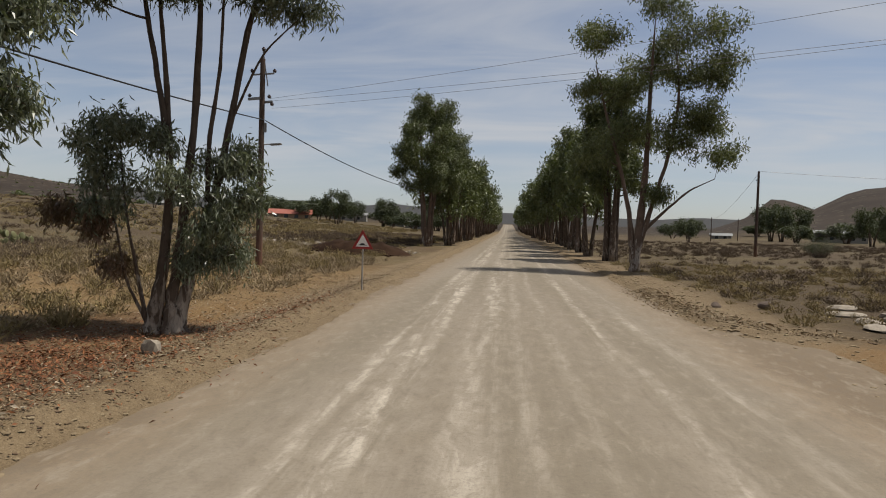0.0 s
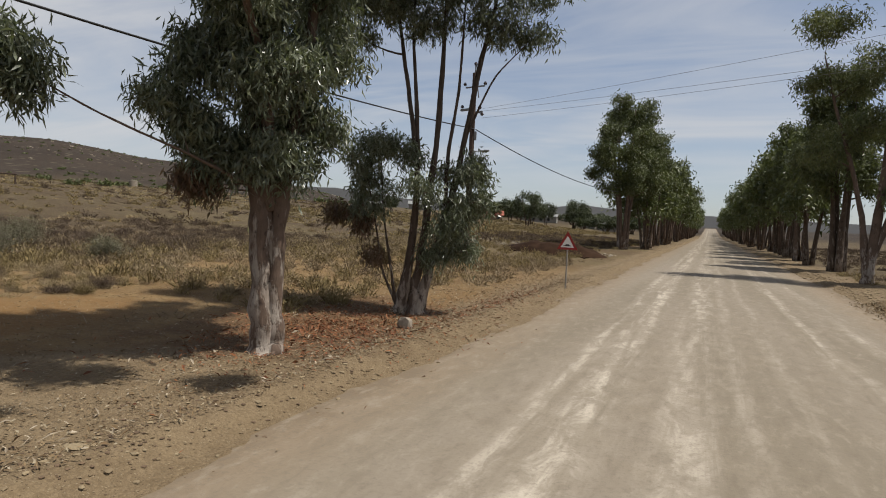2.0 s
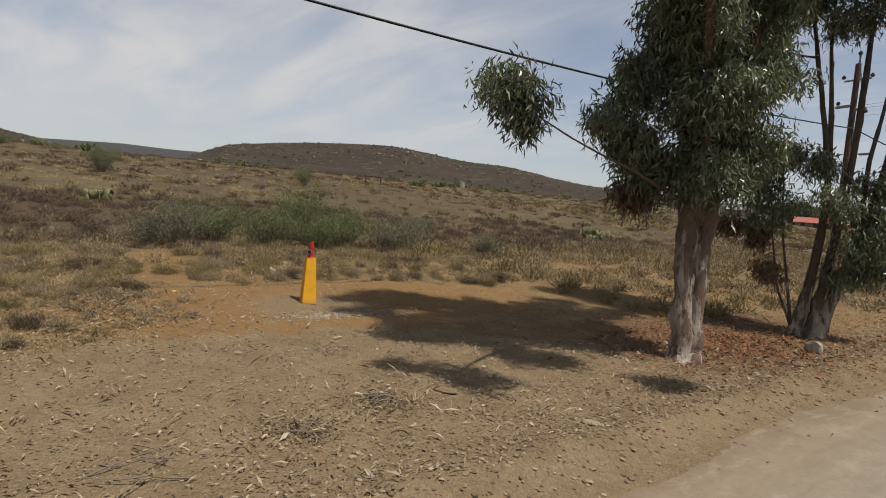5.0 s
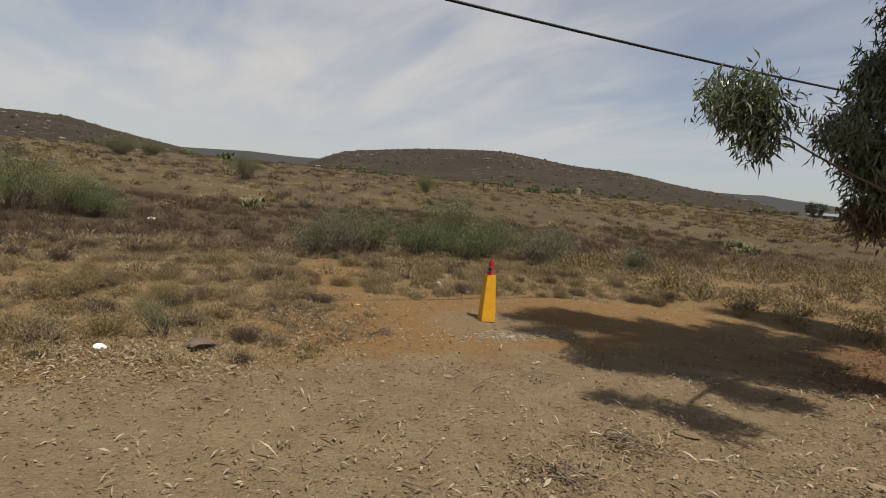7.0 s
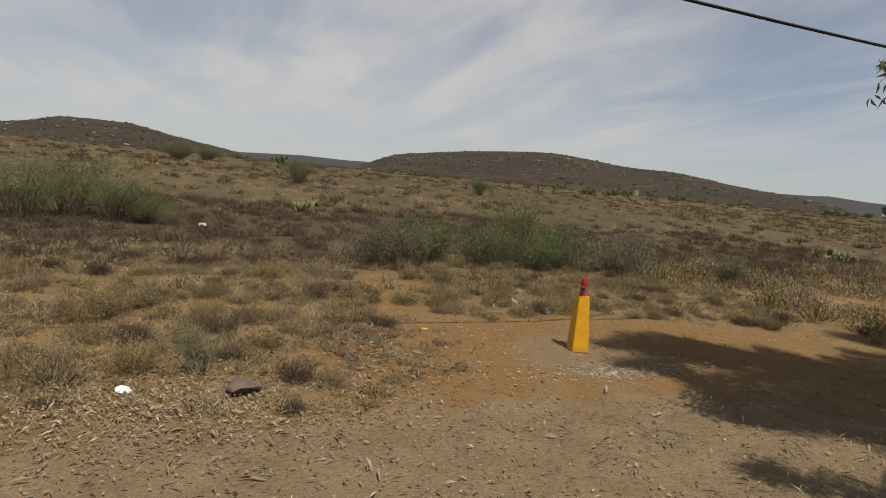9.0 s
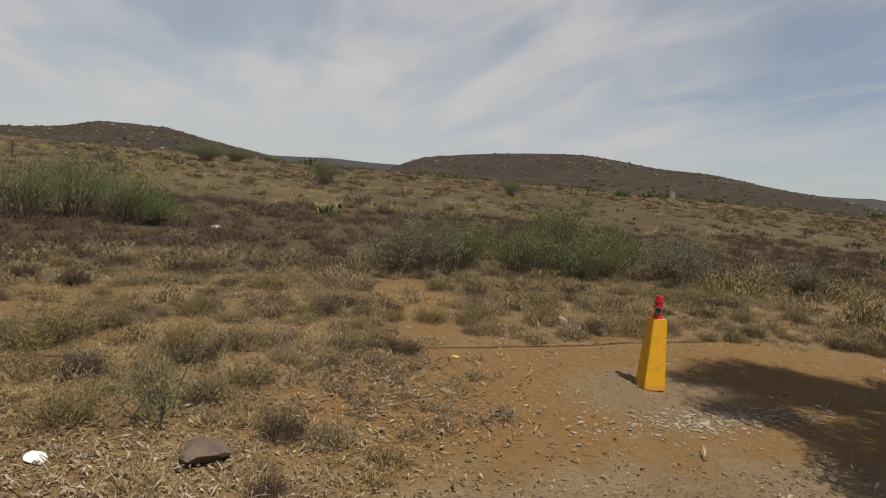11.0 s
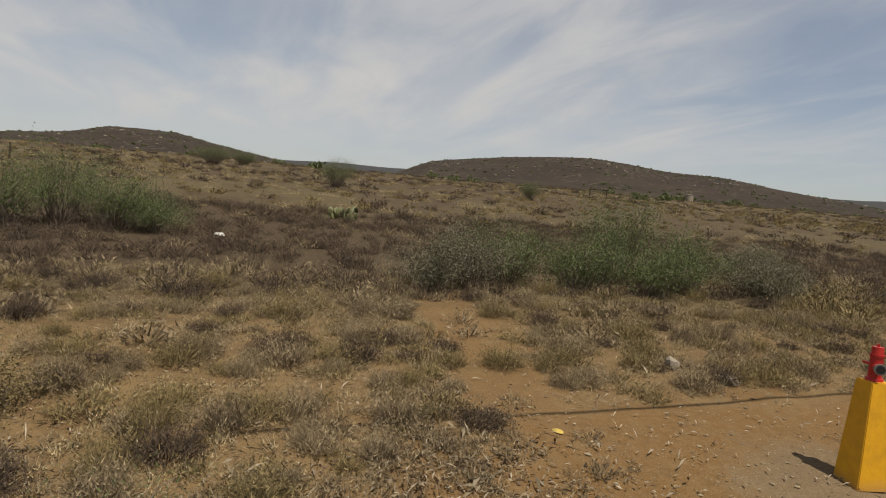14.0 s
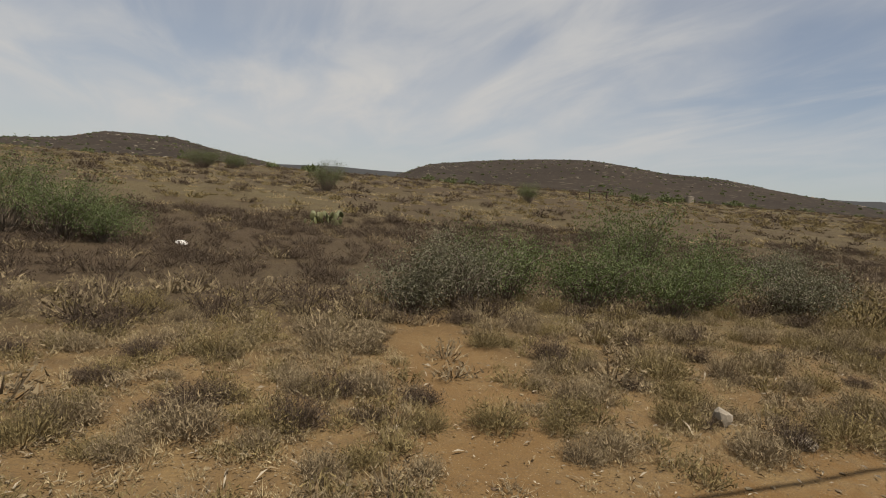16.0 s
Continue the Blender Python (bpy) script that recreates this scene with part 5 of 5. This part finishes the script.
scatter_tufts("karoo_scrub", 900, lambda n: U(-24, -7.5, n), lambda n: U(10, 48, n), 5, lambda: tuft(40, .42, .42, .09, .02, .8, 2), (.5, 1.3), SHRUB_GREY, "grey-brown dry scrub beside the road", lambda x, y: ((x < -8.5) | (y > 18)) & (np.hypot(x + 11, (y - 41) * .7) > 4.5))
scatter_tufts("karoo_scrub", 600, lambda n: U(-22, -8.5, n), lambda n: U(9, 48, n), 5, lambda: tuft(40, .42, .42, .09, .02, .8, 2), (.5, 1.3), SHRUB_OLIVE, "olive-tan dry scrub beside the road")
# the hillside
scatter_tufts("hillside_scrub", 3000, lambda n: U(-130, -34, n), lambda n: U(-70, 150, n), 5, lambda: tuft(28, .6, .42, .13, .034, .9, 2), (.6, 1.5), SHRUB_BROWN, "dark low scrub over the hillside", patchy(-.1, .06, 9))
scatter_tufts("hillside_scrub", 2600, lambda n: U(-130, -34, n), lambda n: U(-70, 150, n), 5, lambda: tuft(26, .5, .36, .13, .034, .9, 2), (.5, 1.3), SHRUB_OLIVE, "olive-tan tussocks over the hillside")
scatter_tufts("hillside_scrub", 5200, lambda n: U(-130, -34, n), lambda n: U(-70, 150, n), 5, lambda: tuft(22, .5, .24, .13, .032, .8, 2), (.5, 1.2), STRAW, "straw-coloured grass tussocks over the hillside", patchy(.0, .05, 2))
scatter_tufts("hill_bushes", 1300, lambda n: U(-1000, -250, n), lambda n: U(-350, 800, n), 4, lambda: tuft(24, 1.6, 1.2, 1.0, .4, .8, 1), (.5, 1.4), LEAF_FAR, "dark bushes dotted over the far stony hills")
scatter_tufts("hillside_scrub", 220, lambda n: U(-330, -90, n), lambda n: U(-150, 240, n), 5, lambda: tuft(60, 1.3, 1.2, .5, .2, .8, 2), (.5, 1.4), LEAF_FAR, "scattered dark-green bushes on the hillside")
# east of the road
scatter_tufts("roadside_scrub", 2200, lambda n: U(8, 75, n), lambda n: U(14.5, 130, n), 5, lambda: tuft(44, .55, .5, .13, .026, .8, 2), (.5, 1.25), SHRUB_BROWN, "brown dry scrub east of the road", patchy(-.3, .1, 5))
scatter_tufts("roadside_scrub", 500, lambda n: U(6.8, 22, n), lambda n: U(15, 42, n), 5, lambda: tuft(40, .4, .35, .09, .02, .8, 2), (.4, 1.2), SHRUB_OLIVE, "olive-tan dry scrub east of the road")
scatter_tufts("roadside_scrub", 1600, lambda n: U(7.2, 75, n), lambda n: U(15, 130, n), 5, lambda: tuft(34, .5, .4, .13, .024, .8, 2), (.4, 1.1), SHRUB_BROWN, "brown dry grass east of the road", patchy(-.1, .1, 7))
scatter_tufts("verge_scrub", 1200, lambda n: U(-60, -24, n), lambda n: U(40, 190, n), 5, lambda: tuft(30, .7, .6, .2, .05, .8, 2), (.6, 1.4), SHRUB_OLIVE, "olive-tan scrub on the plain", patchy(-.1, .05, 8))


# ---- green thornbushes ----
def thornbush(x, y, r, h, label, leaf=GREEN_BUSH, dense=1.0, blade=(.062, .024)):
    bush = empty("thornbush", *at_land(x, y, -.05))
    tagged(bush, label, "bush", "green thornbushes in the scrub")
    g, lf = Geo(), Geo()
    stems = int(34 * r * dense)
    for k in range(stems):
        a = rng.uniform(0, 2 * math.pi)
        e = rng.uniform(.25, 1.25)
        l = rng.uniform(.6, 1.05)
        tip = np.array([r * math.sin(e) * math.cos(a) * l, r * math.sin(e) * math.sin(a) * l, h * math.cos(e * .75) * l * 1.05])
        p = bezier((tip[0] * .2, tip[1] * .2, 0), tip, (0, 0, .12 * h), 6)
        p[1:-1] += rng.normal(size=(4, 3)) * .05 * r
        g.tube(p, np.linspace(.016, .003, 6) * min(1, r * .8), 4, False)
        for q in p[2:]:
            m = 30
            c = q + rng.normal(size=(m, 3)) * np.array([.14, .14, .11]) * min(1.25, max(.7, r))
            leaves(lf, c, *blade, -.15)
    tagged(geo_part("stem_mass", g, TWIG, bush), kind="stuff")
    tagged(geo_part("foliage", lf, leaf, bush), kind="stuff")


for x, y, r, h in ((-21.0, 2.9, 1.3, 1.3), (-20.4, 4.4, 1.4, 1.15), (-21.4, 6.0, 1.3, 2.3), (-20.4, 7.2, 1.4, 1.5), (-19.5, 5.6, 1.1, 1.1)):
    thornbush(x, y, r, h, "feathery green thornbush in the scrub")
for x, y, r, h in ((-28.3, -6.0, 1.7, 1.75), (-29.2, -7.6, 1.8, 2.3), (-27.6, -8.6, 1.6, 1.9), (-27.8, -4.9, 1.2, 1.1)):
    thornbush(x, y, r, h, "bright green thornbush in brown scrub")
for x, y, r, h in ((-20.3, 1.7, 1.3, 1.35), (-19.8, .6, .9, .9), (-19.4, 8.8, 1.3, 1.0), (-17.6, 11.5, .8, .8), (-22.5, 11.8, 1.2, 1.1)):
    thornbush(x, y, r, h, "grey half-bare thornbush in dry scrub", GREY_BUSH)
thornbush(-56.7, 5.1, 1.9, 2.2, "dark-green bush on the hillside", LEAF_FAR, 1.3)
thornbush(-61, 24.6, 1.5, 1.9, "dark-green bush on the hillside", LEAF_FAR, 1.3)
thornbush(-85, -4.4, 3.0, 2.2, "dark-green bush on the hillside", LEAF_FAR, 1.6)
thornbush(-88, -1.0, 2.0, 1.7, "dark-green bush on the hillside", LEAF_FAR, 1.6)
thornbush(-12.1, -3.65, .8, .7, "sparse green seedling bush among shed bark", GREEN_BUSH, .55, (.035, .007))
thornbush(-14.6, -4.85, .55, .42, "low yellow-olive mounded shrub on the soil", SHRUB_OLIVE, 1.6, (.04, .012))
thornbush(30.0, 62, 2.2, 1.9, "dark-green bush in the eastern scrub", LEAF_SHADE, 1.2)


def prickly_pear(x, y, s):
    ob = empty("prickly_pear", *at_land(x, y, -.03))
    tagged(ob, "yellow-green prickly pear with flat round pads", "cactus")
    for k in range(26):
        bm = bmesh.new()
        bmesh.ops.create_uvsphere(bm, u_segments=10, v_segments=6, radius=.5)
        a, e = rng.uniform(0, 6.28), rng.uniform(0, 1)
        m = pose(s * .8 * rng.uniform(-1, 1), s * .8 * rng.uniform(-1, 1), s * (.15 + .55 * e), rng.uniform(-35, 35), rng.uniform(-35, 35), math.degrees(a))
        bmesh.ops.transform(bm, matrix=m @ Matrix.Diagonal((.26 * s, .05 * s, .36 * s, 1)), verts=bm.verts)
        part("pad", bm, OPUNTIA, ob, smooth=True)


prickly_pear(-34.3, 1.55, .85)
prickly_pear(-25.4, 28.2, 1.1)


# ---- far things ----
def water_tank(x, y):
    t = empty("water_tank", *at_land(x, y, -.05))
    tagged(t, "small pale cylindrical water tank on the hillside", "water tank")
    bm = bmesh.new()
    cyl(bm, .72, .72, 1.2, pose(0, 0, .6), 24)
    part("wall", bm, PALE_STONE, t)
    bm = bmesh.new()
    cyl(bm, .75, .2, .12, pose(0, 0, 1.26), 24)
    part("lid", bm, PALE_STONE, t)


water_tank(-97, 76.2)


def frame_stand(x, y):
    t = empty("wooden_frame", *at_land(x, y, -.05), 60)
    tagged(t, "weathered open wooden frame on the hillside", "frame")
    for q in (-1.0, 1.0):
        bm = bmesh.new()
        cyl(bm, .09, .08, 1.2, pose(q, 0, .6), 8)
        part("post", bm, POLE_WOOD, t)
    bm = bmesh.new()
    cyl(bm, .08, .08, 2.3, pose(0, 0, 1.15, 0, 90, 0), 8)
    part("rail", bm, POLE_WOOD, t)


frame_stand(-72.3, 40.0)


def fence(x0, y0, x1, y1, n):
    f = empty("fence", x0, y0, 0)
    tagged(f, "line of dark wooden fence posts with wire", "fence")
    tops = []
    for k in range(n):
        x, y = x0 + (x1 - x0) * k / (n - 1), y0 + (y1 - y0) * k / (n - 1)
        z = float(land(x, y))
        bm = bmesh.new()
        cyl(bm, .07, .06, 1.35, pose(x - x0, y - y0, z + .6), 8)
        part("post", bm, POLE_WOOD, f)
        tops.append((x - x0, y - y0, z + 1.1))
    g = Geo()
    g.tube(tops, [.01] * n, 4)
    part_ob = geo_part("wire", g, STEEL, f)


fence(-60, -17.5, -57, -30, 9)


def house(az, d, w, dp, h, roof_mat, turn, label, ridge=1.6, wall=DULL_WHITE):
    x, y = -d * math.sin(radians(az)), d * math.cos(radians(az))
    ho = empty("house", *at_land(x, y, -.2), turn)
    tagged(ho, label, "house")
    bm = bmesh.new()
    box(bm, (w, dp, h), pose(0, 0, h / 2))
    part("wall", bm, wall, ho)
    g = Geo()
    e = .5
    a, q = w / 2 + e, dp / 2 + e
    g.add([(-a, -q, h), (a, -q, h), (a, 0, h + ridge), (-a, 0, h + ridge), (-a, q, h), (a, q, h), (-a, -q, h + .12), (a, -q, h + .12), (a, 0, h + ridge + .12), (-a, 0, h + ridge + .12), (-a, q, h + .12), (a, q, h + .12)],
          [(6, 7, 8, 9), (9, 8, 11, 10), (3, 2, 1, 0), (4, 5, 2, 3), (0, 1, 7, 6), (5, 4, 10, 11), (1, 2, 8, 7), (2, 5, 11, 8), (0, 6, 9, 3), (3, 9, 10, 4)])
    geo_part("roof", g, roof_mat, ho)
    for k in range(int(w // 3)):
        bm = bmesh.new()
        box(bm, (1.1, .12, 1.1), pose(-w / 2 + 1.8 + 3 * k, -dp / 2 - .02, h * .55))
        part("window", bm, GLASS_DARK, ho)


house(20.4, 190, 12.0, 7, 1.3, ROOF_RED, 18, "far low farmhouse with a red roof", 1.5, plain("ochre_wall", (0.30, 0.20, 0.12)))
house(8.9, 235, 7.0, 6, 2.6, ROOF_GREY, 10, "far white cottage among trees", 1.6)
house(10.6, 240, 6.0, 6, 2.6, ROOF_GREY, 5, "far white cottage among trees", 1.6)
house(15.0, 250, 14.0, 6, 2.4, ROOF_GREY, 8, "far long white shed with a pale roof", 1.2)
house(30.6, 235, 10.0, 6, 1.2, ROOF_GREY, 30, "far white farm shed on the plain", .9)
house(26.5, 240, 8.0, 6, 2.4, ROOF_GREY, 25, "far white cottage on the plain", 1.4)
house(-27.2, 245, 15.0, 8, 3.6, ROOF_GREY, -20, "far pale farm shed with a sheet roof", 1.1)
house(-18.6, 255, 7.0, 6, 1.2, ROOF_GREY, -15, "far white cottage beyond the scrub", 1.0)

# spoil heap behind the sign
g = Geo()
xs, ys2 = np.meshgrid(np.linspace(-5.5, 5.5, 45), np.linspace(-2.6, 2.6, 25))
hz = np.maximum(0, 1 - (xs / 5.4) ** 2 - (ys2 / 2.5) ** 2) ** .7 * (.85 + .25 * lumps(xs, ys2, 1.3, 2) + .1 * lumps(xs, ys2, 4.0, 3))
i = np.arange(xs.size).reshape(xs.shape)
px, py = xs * .75 - 11.2, ys2 + 44.0
g.add(np.stack([px, py, land(px, py) + hz - .06], -1).reshape(-1, 3), np.stack([i[:-1, :-1], i[:-1, 1:], i[1:, 1:], i[1:, :-1]], -1).reshape(-1, 4).tolist())
tagged(geo_part("soil_mound", g, DARK_SOIL, smooth=True), "low heap of dark red spoil beside the road", "soil heap")

scatter_stones("rubble", 420, lambda n: -11.5 + rng.normal(size=n) * 3.2, lambda n: 46.5 + rng.normal(size=n) * .9, (.2, .8), "broken rubble and clods tipped behind the heap", PALE_STONE, lambda x, y: x < -7.2)
scatter_stones("clods", 260, lambda n: -11.0 + rng.normal(size=n) * 2.2, lambda n: 42.2 + rng.normal(size=n) * .7, (.12, .5), "dark clods at the foot of the soil heap", DARK_SOIL, lambda x, y: x < -7.2)

# dry growth on the bare field behind the heap
scatter_tufts("field_scrub", 1500, lambda n: U(-30, -9.5, n), lambda n: U(49, 115, n), 5, lambda: tuft(30, .6, .4, .16, .035, .8, 2), (.5, 1.2), SHRUB_BROWN, "low brown scrub on the flat field", patchy(-.3, .1, 4))
scatter_tufts("field_scrub", 900, lambda n: U(-30, -9.0, n), lambda n: U(48, 115, n), 5, lambda: tuft(30, .5, .35, .15, .03, .8, 2), (.5, 1.2), SHRUB_OLIVE, "low olive-tan scrub on the flat field", patchy(-.2, .1, 6))
# crumbly dark windrow along the road edge
scatter_stones("clods", 6500, lambda n: -5.4 + rng.normal(size=n) * .42, lambda n: U(-3, 24, n), (.014, .08), "dark crumbly soil clods along the road edge", CRUMB)
# shed bark swept along the edge of the clay turn-off
n = 2600
py = rng.uniform(13.6, 24, n)
px = 4.9 + 3.0 * np.exp(-((py - 13.4) / 1.5)) + rng.normal(size=n) * .35
flakes("leaf_litter", n, px, py, .10, .03, LITTER, "dry leaves and bark swept along the clay's edge")
scatter_stones("clods", 700, lambda n: U(4.9, 7.9, n), lambda n: U(13.4, 20, n), (.03, .14), "dark clods along the edge of the clay", CRUMB, lambda x, y: np.abs(x - 4.9 - 3.0 * np.exp(-(y - 13.4) / 1.5)) < .5)
# dry plants and sticks where the clay thins out
scatter_tufts("low_shrubs", 150, lambda n: -13.0 + rng.normal(size=n) * .75, lambda n: -1.35 + rng.normal(size=n) * .6, 6, lambda: tuft(44, .17, .15, .04, .007, .8, 3), (.4, 1.1), SHRUB_GREY, "small grey-tan dry shrubs at the clay's edge")
n = 1500
flakes("leaf_litter", n, -12.7 + rng.normal(size=n) * .9, -1.4 + rng.normal(size=n) * .7, .07, .014, LITTER, "dry sticks and leaf flakes at the clay's edge")
n = 260
flakes("bark_strips", n, -12.6 + rng.normal(size=n) * .8, -1.3 + rng.normal(size=n) * .6, .09, .016, PALE_STRIP, "pale strips of shed bark at the clay's edge")
scatter_stones("gravel", 260, lambda n: -12.6 + rng.normal(size=n) * .9, lambda n: -1.2 + rng.normal(size=n) * .7, (.015, .09), "dark stones and clods at the clay's edge", CRUMB)
